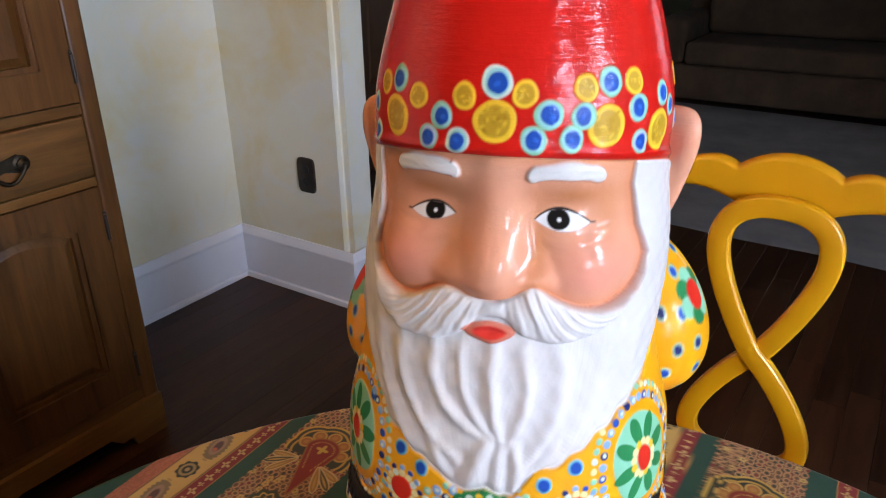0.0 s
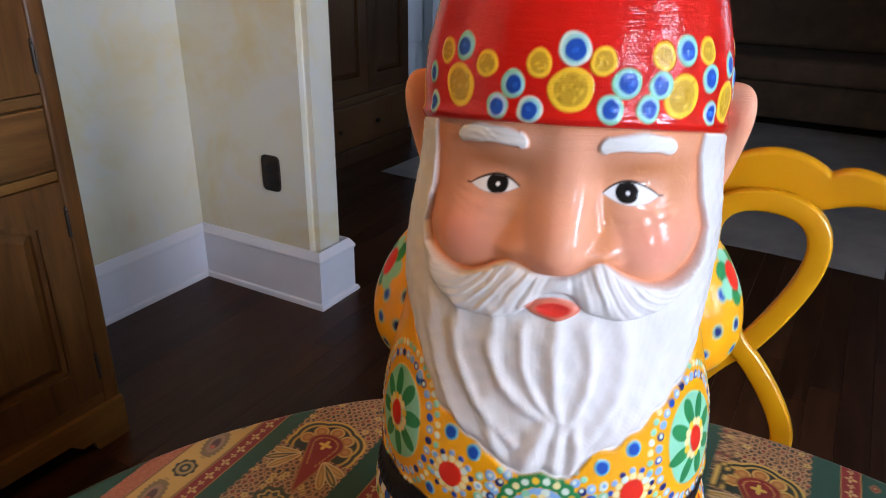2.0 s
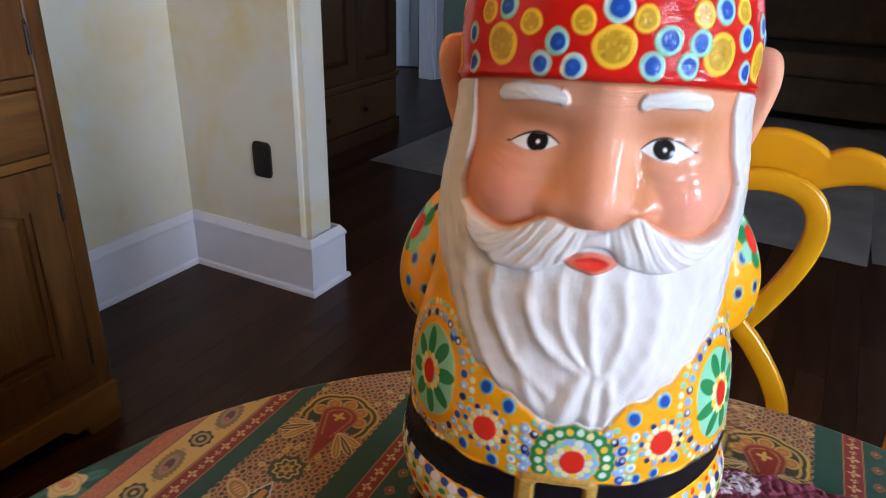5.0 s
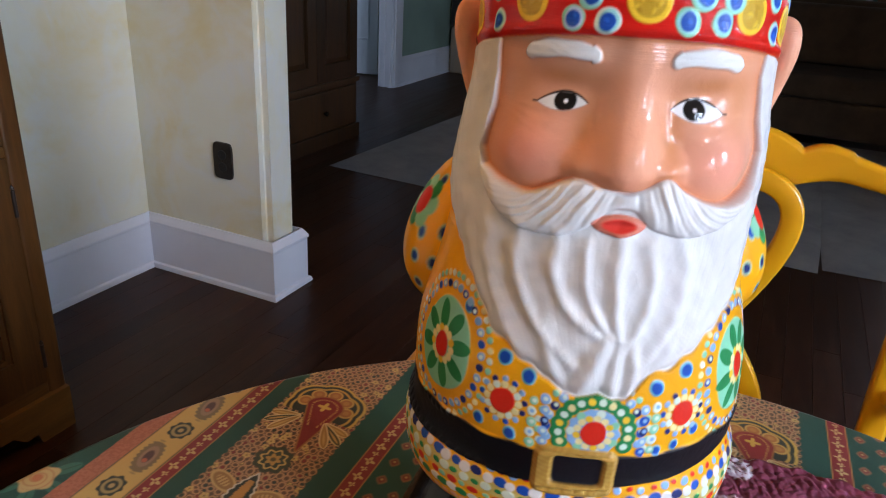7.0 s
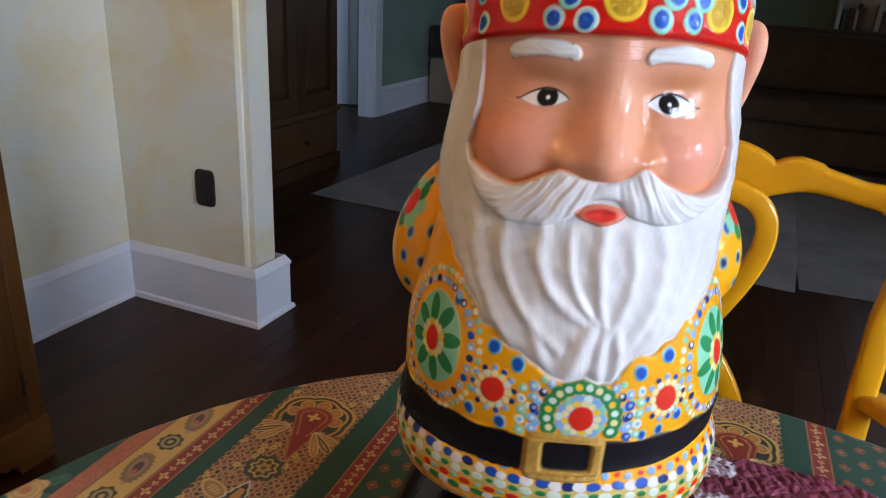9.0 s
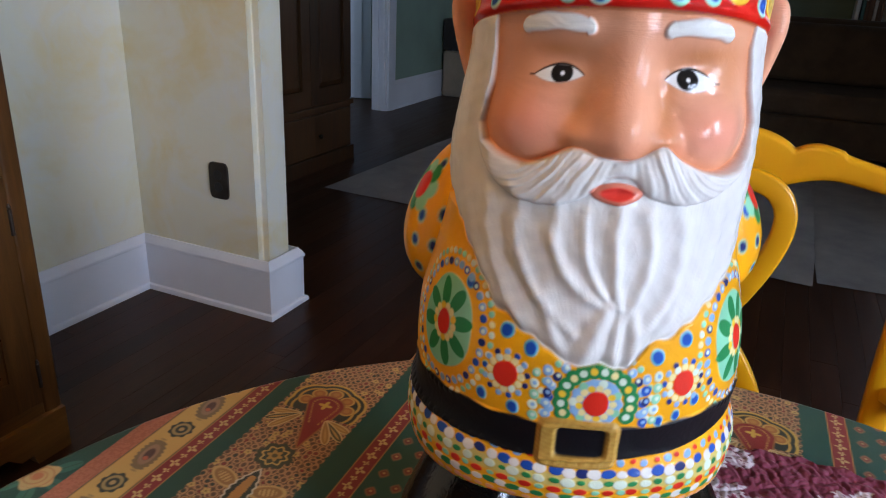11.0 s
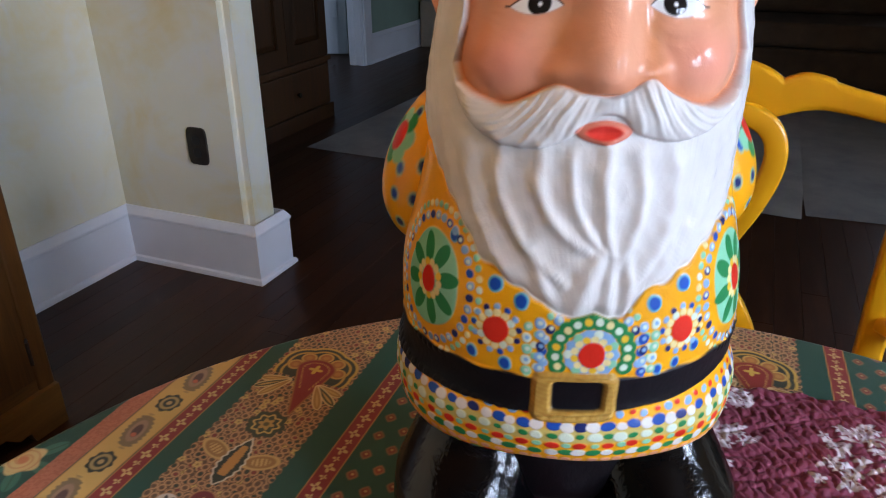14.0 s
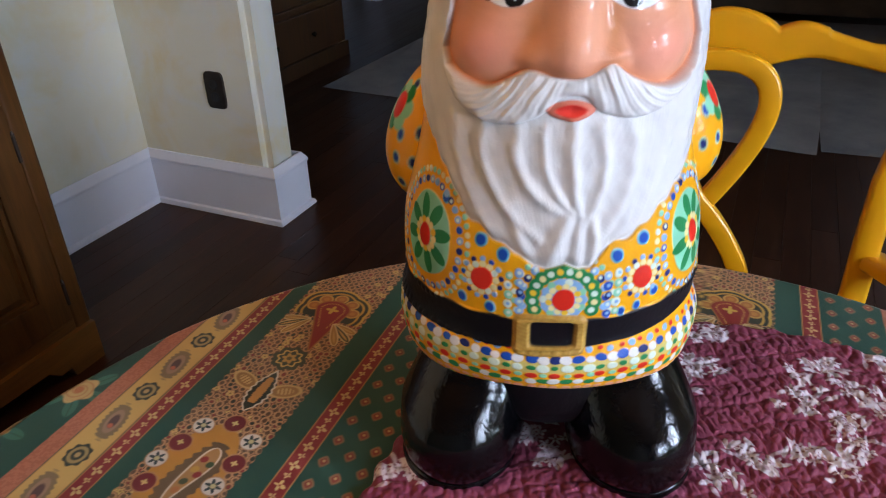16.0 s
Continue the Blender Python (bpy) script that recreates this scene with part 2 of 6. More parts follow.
def grid_mesh(name, co, cols=None, wrap=False, material=None, label="", parent=None):
    """One mesh from an array of rows x columns of places, with its paint."""
    rows, n = co.shape[:2]
    idx = np.arange(rows * n).reshape(rows, n)
    if wrap:
        idx = np.concatenate([idx, idx[:, :1]], 1)
    quads = np.stack([idx[:-1, :-1], idx[:-1, 1:], idx[1:, 1:], idx[1:, :-1]], -1).reshape(-1, 4)
    return raw_mesh(name, co.reshape(-1, 3), quads, None if cols is None else cols.reshape(-1, cols.shape[-1]), material, label, parent)


def raw_mesh(name, verts, quads, cols, material, label="", parent=None):
    me = bpy.data.meshes.new(name)
    me.vertices.add(len(verts))
    me.vertices.foreach_set("co", np.ascontiguousarray(verts, dtype=np.float32).ravel())
    me.loops.add(len(quads) * 4)
    me.loops.foreach_set("vertex_index", np.ascontiguousarray(quads, dtype=np.int32).ravel())
    me.polygons.add(len(quads))
    me.polygons.foreach_set("loop_start", np.arange(0, len(quads) * 4, 4, dtype=np.int32))
    me.update(calc_edges=True)
    me.shade_smooth()
    if cols is not None:
        if cols.shape[1] == 3:
            cols = np.concatenate([cols, np.ones((len(cols), 1))], 1)
        at = me.attributes.new("paint", "FLOAT_COLOR", "POINT")
        at.data.foreach_set("color", np.ascontiguousarray(cols, dtype=np.float32).ravel())
    me.validate()
    me.materials.append(material)
    ob = new(name, me)
    if parent is not None:
        ob.parent = parent
    if label:
        tagged(ob, label)
    return ob


def structure(name, bm, material, label, category):
    ob = part(name, bm, material)
    return tagged(ob, label, category, "", "structure")

# ---- setting ----
X0, X1, YB, YF, H = -0.027, 4.3, -3.9, 0.027, 2.7
FX0, FX1, FY1 = -1.02, 4.6, 6.6


def wall_with_hole(axis, at, thick, lo, hi, h, hole):
    """A wall across axis at one place, with one opening (lo, hi, sill, head)."""
    a, b, s, t = hole
    bm = bmesh.new()
    for p, q, r, u in ((lo, a, 0, h), (b, hi, 0, h), (a, b, 0, s), (a, b, t, h)):
        if q - p < 0.001 or u - r < 0.001:
            continue
        if axis == "y":
            box(p, q, at, at + thick, r, u, bm=bm)
        else:
            box(at, at + thick, p, q, r, u, bm=bm)
    return bm


structure("floor", box(-3.6, 4.8, -4.2, 7.0, -0.10, -0.008), M_DARKGAP, "dark subfloor under stained planks", "floor")
structure("ceiling", box(-3.6, 4.8, -4.2, 7.0, H, H + 0.1), M_CEIL, "unseen board ceiling, darkened to dim reflections", "ceiling")
structure("wall_west", box(X0 - 0.15, X0, YB - 0.15, YF, 0, H), M_WALL, "cream glazed plaster wall with soft ochre clouds", "wall")
# the stub wall that ends at the wide opening, with a soft plaster corner
bm = box(X0 - 0.15, 0.512, YF, 0.184, 0, H)
es = [e for e in bm.edges if all(abs(v.co.x - 0.512) < 1e-4 for v in e.verts) and abs(e.verts[0].co.z - e.verts[1].co.z) > 1]
bmesh.ops.bevel(bm, geom=es, offset=0.026, segments=9, affect="EDGES")
smooth(structure("wall_stub", bm, M_WALL, "cream glazed plaster wall ending at a wide opening", "wall"), 30)
structure("wall_lintel", box(0.512, 3.7, YF, 0.184, 2.25, H), M_WALL, "cream plaster over the wide opening", "wall")
structure("wall_pier", box(3.7, X1 + 0.15, YF, 0.184, 0, H), M_WALL, "cream plaster pier beside the opening", "wall")
# unseen wall behind the camera, made dark to cut bounce and reflections
structure("wall_south", box(X0 - 0.15, X1 + 0.15, YB - 0.15, YB, 0, H), M_DEEP, "unseen south wall, dark olive to cut bounce light", "wall")
structure("wall_east", wall_with_hole("x", X1, 0.15, YB, -2.1, H, (-3.3, -2.2, 0.85, 2.25)), M_WALL, "cream plaster wall with a window", "wall")
structure("wall_east_bay", wall_with_hole("x", X1, 0.15, -2.1, YF, H, (-2.0, -0.9, 0.85, 2.25)), M_WALL, "cream plaster wall with a window", "wall")
structure("wall_far_west", box(FX0 - 0.12, FX0, 0.184, 2.62, 0, H), M_GREEN, "sage green painted wall", "wall")
structure("wall_far_west_end", box(FX0 - 0.10, FX0, 3.66, FY1, 0, H), M_GREEN, "sage green painted wall beyond a doorway", "wall")
structure("wall_far_head", box(FX0 - 0.12, FX0, 2.62, 3.66, 2.1, H), M_GREEN, "sage green wall over a doorway", "wall")
structure("wall_far_north", box(FX0, FX1, FY1, FY1 + 0.12, 0, H), M_GREEN, "sage green painted wall", "wall")
structure("wall_far_east", wall_with_hole("x", FX1, 0.15, 0.184, FY1, H, (4.5, 6.0, 0.85, 2.2)), M_GREEN, "sage green wall with a window", "wall")
structure("wall_hall_south", box(-3.4, FX0 - 0.12, 2.45, 2.57, 0, H), M_GREEN, "dim green hallway wall", "wall")
structure("wall_hall_north", box(-3.4, FX0 - 0.12, 4.95, 5.05, 0, H), M_GREEN, "dim green hallway wall", "wall")
structure("wall_hall_west", box(-3.5, -3.4, 2.45, 5.05, 0, H), M_GREEN, "dim green hallway wall", "wall")


def baseboard_run(name, x0, y0, x1, y1, out, h=0.206, fat=1.0, label="tall white painted baseboard with a moulded cap and shoe", mitre=(0, 0)):
    """Board, stepped cap and shoe, along a wall; out is the way it faces."""
    d = Vector((x1 - x0, y1 - y0, 0))
    n = Vector((out[0], out[1], 0)) * fat
    prof = [(0, 0), (0.030, 0), (0.030, 0.006), (0.026, 0.016), (0.018, 0.020), (0.018, h - 0.038), (0.022, h - 0.034), (0.022, h - 0.026),
            (0.014, h - 0.012), (0.008, h - 0.004), (0.006, h), (0, h)]
    bm = bmesh.new()
    ends = []
    d.normalize()
    # mitre: +1 runs the face on round an outer corner, -1 draws it back in an inner one
    for p, m in ((Vector((x0, y0, 0)), -mitre[0]), (Vector((x1, y1, 0)), mitre[1])):
        ends.append([bm.verts.new(p + n * a + d * (a * m * fat) + Vector((0, 0, z))) for a, z in prof])
    k = len(prof)
    for i in range(k):
        bm.faces.new((ends[0][i], ends[0][(i + 1) % k], ends[1][(i + 1) % k], ends[1][i]))
    bm.faces.new(ends[0])
    bm.faces.new(ends[1][::-1])
    return smooth(structure(name, bm, M_TRIM, label, "baseboard"), 25)


baseboard_run("baseboard_west", X0, YB, X0, YF, (1, 0), mitre=(0, -1))
baseboard_run("baseboard_stub", X0, YF, 0.524, YF, (0, -1), mitre=(-1, 1))
baseboard_run("baseboard_stub_end", 0.524, YF, 0.524, 0.184, (1, 0), mitre=(1, 1))
baseboard_run("baseboard_stub_back", -1.0, 0.184, 0.524, 0.184, (0, 1), mitre=(0, 1))
baseboard_run("baseboard_south", X0, YB, X1, YB, (0, 1))
baseboard_run("baseboard_east", X1, YB, X1, YF, (-1, 0))
baseboard_run("baseboard_far", FX0, 3.66, FX0, FY1, (1, 0), 0.24)
baseboard_run("baseboard_far_north", FX0, FY1, FX1, FY1, (0, -1), 0.24)

# doorway trim beyond the rug
bm = box(FX0 - 0.13, FX0 + 0.012, 3.60, 3.655, 0, 2.1, 0.004)
box(FX0 - 0.095, FX0 - 0.065, 3.590, 3.60, 0, 2.1, 0.003, bm=bm)
box(FX0 - 0.030, FX0 - 0.005, 3.590, 3.60, 0, 2.1, 0.003, bm=bm)
box(FX0 + 0.002, FX0 + 0.022, 3.62, 3.74, 0, 2.16, 0.004, bm=bm)
structure("trim_doorway", bm, M_TRIM, "white fluted door casing at a wall end", "trim")
bm = box(FX0 - 0.13, FX0 + 0.02, 2.60, 2.66, 0, 2.1, 0.004)
structure("trim_doorway_near", bm, M_TRIM, "white door casing", "trim")
d = tagged(new("door_1"), "white panelled hallway door standing ajar", "door", "", "structure")
d.matrix_world = pose(-1.76, 3.90, 0, 0, 0, 20)
part("door_leaf", box(-0.38, 0.38, -0.02, 0.02, 0.012, 2.05, 0.003), M_TRIM, d)
for z0, z1 in ((0.32, 0.95), (1.08, 1.9)):
    for xa in (-0.30, 0.05):
        part("panel", box(xa, xa + 0.25, -0.026, -0.018, z0, z1, 0.004), M_TRIM, d)
hk = tagged(new("wall_hook"), "small dark ornament hanging on the hallway door", "hook")
hk.matrix_world = pose(-1.50, 3.90, 1.06)
part("cord", sweep([(0, -0.02, 0.10), (0.004, -0.022, 0), (0, -0.02, -0.06)], 0.008, 0.008), M_BRONZE, hk)
part("drop", lathe([(0.002, -0.09), (0.018, -0.075), (0.022, -0.055), (0.010, -0.04)], 12), M_BRONZE, hk)


def window(name, m, w, h, label):
    """Frame, sill, two sashes with panes, in an opening; local x across, y outwards."""
    root = tagged(new(name), label, "window", "", "structure")
    root.matrix_world = m
    bm = box(-w / 2 - 0.1, -w / 2, -0.02, 0.0, -h / 2 - 0.02, h / 2 + 0.1, 0.004)
    box(w / 2, w / 2 + 0.1, -0.02, 0.0, -h / 2 - 0.02, h / 2 + 0.1, 0.004, bm=bm)
    box(-w / 2, w / 2, -0.02, 0.0, h / 2, h / 2 + 0.1, 0.004, bm=bm)
    part("window_frame", bm, M_TRIM, root)
    part("window_sill", box(-w / 2 - 0.13, w / 2 + 0.13, -0.07, 0.02, -h / 2 - 0.05, -h / 2 - 0.02, 0.006), M_TRIM, root)
    for s, y in ((0, 0.03), (1, 0.06)):
        z0 = -h / 2 + s * h / 2
        bm = box(-w / 2, w / 2, y, y + 0.03, z0, z0 + 0.045)
        box(-w / 2, w / 2, y, y + 0.03, z0 + h / 2 - 0.045, z0 + h / 2, bm=bm)
        box(-w / 2, -w / 2 + 0.045, y, y + 0.03, z0 + 0.045, z0 + h / 2 - 0.045, bm=bm)
        box(w / 2 - 0.045, w / 2, y, y + 0.03, z0 + 0.045, z0 + h / 2 - 0.045, bm=bm)
        box(-0.011, 0.011, y, y + 0.03, z0 + 0.045, z0 + h / 2 - 0.045, bm=bm)
        sash = part("sash", bm, M_TRIM, root)
        for a, b in ((-w / 2 + 0.045, -0.011), (0.011, w / 2 - 0.045)):
            pane = part("pane", box(a, b, y + 0.012, y + 0.016, z0 + 0.045, z0 + h / 2 - 0.045), M_GLASS, sash)
            pane.visible_shadow = False


window("window_1", pose(X1, -2.75, 1.55, 0, 0, -90), 1.1, 1.40, "white sash window in the cream wall")
window("window_2", pose(X1, -1.45, 1.55, 0, 0, -90), 1.1, 1.40, "white sash window in the side wall")
window("window_3", pose(FX1, 5.25, 1.525, 0, 0, -90), 1.5, 1.35, "white sash window of the living room")

# ---- dining room things ----


def wall_plate():
    root = thing("wall_outlet", (0.341, 0.027, 0.459), "dark bronze duplex outlet plate on the cream wall", "outlet")
    bm = bmesh.new()
    rings = []
    for y, k in ((0.0, 0.0), (-0.004, 0.0), (-0.0065, -0.0012), (-0.0072, -0.0035)):
        ring = []
        for i in range(40):
            a = 2 * math.pi * (i + 0.5) / 40
            c, s = math.cos(a), math.sin(a)
            x = math.copysign(abs(c) ** 0.34, c) * (0.0392 + k)
            z = math.copysign(abs(s) ** 0.34, s) * (0.0625 + k)
            ring.append(bm.verts.new((x, y, z)))
        rings.append(ring)
    for p, q in zip(rings, rings[1:]):
        for i in range(40):
            bm.faces.new((p[i], p[(i + 1) % 40], q[(i + 1) % 40], q[i]))
    bm.faces.new(rings[0])
    bm.faces.new(rings[-1])
    smooth(part("plate", bm, M_BRONZE, root), 40)
    for z in (0.021, -0.021):
        bm = lathe([(0.0165, 0), (0.0165, 0.002), (0.0150, 0.003)], 24, m=pose(0, -0.0065, z, 90))
        sock = part("receptacle", bm, M_DARKGAP, root, "black plastic receptacle")
        for x in (-0.006, 0.006):
            part("slot", box(x - 0.0012, x + 0.0012, -0.0102, -0.009, z - 0.001, z + 0.007), M_BRONZE, sock)
    part("screw", lathe([(0.003, 0), (0.003, 0.001), (0.002, 0.0016)], 12, m=pose(0, -0.0065, 0, 90)), M_BRASS, root)


wall_plate()


def arch_panel(y0, y1, z0, z1, rise, n=14):
    """Outline of a panel with a softly arched top, in the y-z plane."""
    pts = [(y0, z0), (y1, z0), (y1, z1 - rise)]
    for i in range(n + 1):
        a = i / n
        y = y1 - 0.01 - (y1 - y0 - 0.02) * a
        pts.append((y, z1 - rise + rise * (0.12 + 0.88 * math.sin(math.pi * a) ** 0.8)))
    pts.append((y0, z1 - rise))
    return pts


def drawn_in(pts, inset):
    """The outline shrunk by inset on every side."""
    ys, zs = [p[0] for p in pts], [p[1] for p in pts]
    cy, cz, hy, hz = (max(ys) + min(ys)) / 2, (max(zs) + min(zs)) / 2, (max(ys) - min(ys)) / 2, (max(zs) - min(zs)) / 2
    return [(cy + (y - cy) * (1 - inset / hy), cz + (z - cz) * (1 - inset / hz)) for y, z in pts]


def slab(pts, x0, x1, inset=0.0, bm=None):
    """A prism from an outline in the y-z plane, its front edge drawn in."""
    bm = bm or bmesh.new()
    back = [bm.verts.new((x0, y, z)) for y, z in pts]
    front = []
    for y, z in drawn_in(pts, inset):
        front.append(bm.verts.new((x1, y, z)))
    k = len(pts)
    for i in range(k):
        bm.faces.new((back[i], back[(i + 1) % k], front[(i + 1) % k], front[i]))
    bm.faces.new(front)
    bm.faces.new(back[::-1])
    return bm


def frame_ring(outer, inner, x0, x1):
    """A flat frame between two outlines of equal count."""
    bm = bmesh.new()
    vs = [[bm.verts.new((x, y, z)) for y, z in pts] for x in (x0, x1) for pts in (outer, inner)]
    k = len(outer)
    for i in range(k):
        j = (i + 1) % k
        bm.faces.new((vs[2][i], vs[2][j], vs[3][j], vs[3][i]))
        bm.faces.new((vs[0][i], vs[1][i], vs[1][j], vs[0][j]))
        bm.faces.new((vs[0][i], vs[0][j], vs[2][j], vs[2][i]))
        bm.faces.new((vs[1][i], vs[3][i], vs[3][j], vs[1][j]))
    return bm


def squared(pts, y0, y1, z0, z1):
    """The outline pushed out onto a rectangle, point by point."""
    out = []
    for i, (y, z) in enumerate(pts):
        if i == 0:
            out.append((y0, z0))
        elif i == 1:
            out.append((y1, z0))
        elif i == 2:
            out.append((y1, z1 - 0.06))
        elif i == len(pts) - 1:
            out.append((y0, z1 - 0.06))
        else:
            out.append((y1 + (y0 - y1) * (i - 3) / (len(pts) - 5), z1))
    return out


def bail_pull(x, y, z, parent):
    h = part("handle", lathe([(0.018, 0), (0.018, 0.003), (0.012, 0.006), (0.013, 0.012), (0.006, 0.018)], 16, m=pose(x, y - 0.035, z, 0, 90)), M_BRASS, parent, "aged brass drop handle")
    part("rosette", lathe([(0.018, 0), (0.018, 0.003), (0.012, 0.006), (0.013, 0.012), (0.006, 0.018)], 16, m=pose(x, y + 0.035, z, 0, 90)), M_BRASS, h)
    pts = []
    for i in range(15):
        a = math.pi * i / 14
        pts.append((x + 0.016, y - 0.036 * math.cos(a), z - 0.030 * math.sin(a) + 0.004 * math.sin(3 * a)))
    smooth(part("bail", sweep(pts, 0.009, 0.009, side=Vector((1, 0, 0)), round_=0.9), M_BRASS, h), 60)
    bm = slab([(y - 0.05, z), (y - 0.03, z + 0.022), (y, z + 0.014), (y + 0.03, z + 0.022), (y + 0.05, z), (y + 0.03, z - 0.02), (y, z - 0.012), (y - 0.03, z - 0.02)], x - 0.001, x + 0.0025, 0.002)
    part("backplate", bm, M_BRASS, h)


def hinge(x, y, z, parent, material):
    bm = lathe([(0.0045, -0.03), (0.0045, 0.03)], 10, m=pose(x, y, z))
    lathe([(0.002, 0.03), (0.005, 0.034), (0.002, 0.042)], 10, bm=bm, m=pose(x, y, z))
    part("hinge", bm, material, parent, "dark iron hinge")


def cupboard():
    """Two-door cupboard with drawers, front towards +x."""
    root = thing("cupboard", (0.012, 0, 0), "honey-brown wooden cupboard with arched door panels and drawers", "cupboard")
    y1, y0, xf = -0.779, -1.672, 0.508
    hi = 2.05
    body = part("body", box(0, xf - 0.02, y0, y1, 0.10, hi, 0.006), M_CAB, root)
    # corner posts with a rounded edge
    for y in (y0, y1 - 0.045):
        smooth(part("corner_post", box(xf - 0.025, xf, y, y + 0.045, 0.10, hi, 0.009, 3), M_CAB, root), 50)
    for z0, z1 in ((0.10, 0.145), (0.700, 0.722), (0.866, 0.890), (hi - 0.06, hi)):
        part("rail", box(xf - 0.022, xf - 0.002, y0 + 0.045, y1 - 0.045, z0, z1, 0.003), M_CABH, root)
    mid = (y0 + y1) / 2
    part("centre_stile", box(xf - 0.022, xf - 0.002, mid - 0.016, mid + 0.016, 0.145, hi - 0.06, 0.002), M_CAB, root)
    for a, b in ((mid + 0.018, y1 - 0.048), (y0 + 0.048, mid - 0.018)):
        dr = part("drawer", box(xf - 0.022, xf + 0.004, a + 0.002, b - 0.002, 0.726, 0.862, 0.004), M_CABH, root)
        bail_pull(xf + 0.004, (a + b) / 2, 0.795, dr)
        for z0, z1, rise in ((0.148, 0.698, 0.030), (0.894, hi - 0.064, 0.030)):
            inner = arch_panel(a + 0.070, b - 0.070, z0 + 0.085, z1 - 0.06, rise)
            if z0 > 0.5:
                inner = arch_panel(a + 0.070, b - 0.070, z0 + 0.075, z1 - 0.06, rise)
            fr = part("door", frame_ring(squared(inner, a, b, z0, z1), inner, xf - 0.022, xf + 0.002), M_CAB, root)
            part("bead", frame_ring(inner, drawn_in(inner, 0.012), xf - 0.02, xf - 0.006), M_CAB, fr)
            part("panel", slab([(y * 1.0, z) for y, z in inner], xf - 0.024, xf - 0.009, 0.032), M_CAB, fr)
            yh = b + 0.001 if b > mid + 0.1 else a - 0.001
            for zh in (z0 + 0.07, z1 - 0.10):
                hinge(xf + 0.003, yh, zh, fr, M_BRONZE)
    # scrolled plinth
    pts = [(y1, 0.0), (y1, 0.115), (y0, 0.115), (y0, 0.0), (y0 + 0.09, 0.0), (y0 + 0.10, 0.03), (y0 + 0.13, 0.028), (y0 + 0.16, 0.055), (mid - 0.06, 0.06), (mid, 0.04),
           (mid + 0.06, 0.06), (y1 - 0.16, 0.055), (y1 - 0.13, 0.028), (y1 - 0.10, 0.03), (y1 - 0.09, 0.0)]
    part("plinth", slab(pts, xf - 0.02, xf + 0.012, 0.002), M_CABH, root)
    for y in (y0, y1 - 0.02):
        part("side_foot", box(0.0, xf - 0.021, y, y + 0.02, 0.0, 0.0995), M_CABH, root)
    part("cornice", box(-0.0, xf + 0.03, y0 - 0.03, y1 + 0.03, hi + 0.0005, hi + 0.07, 0.02, 3), M_CABH, root)


cupboard()


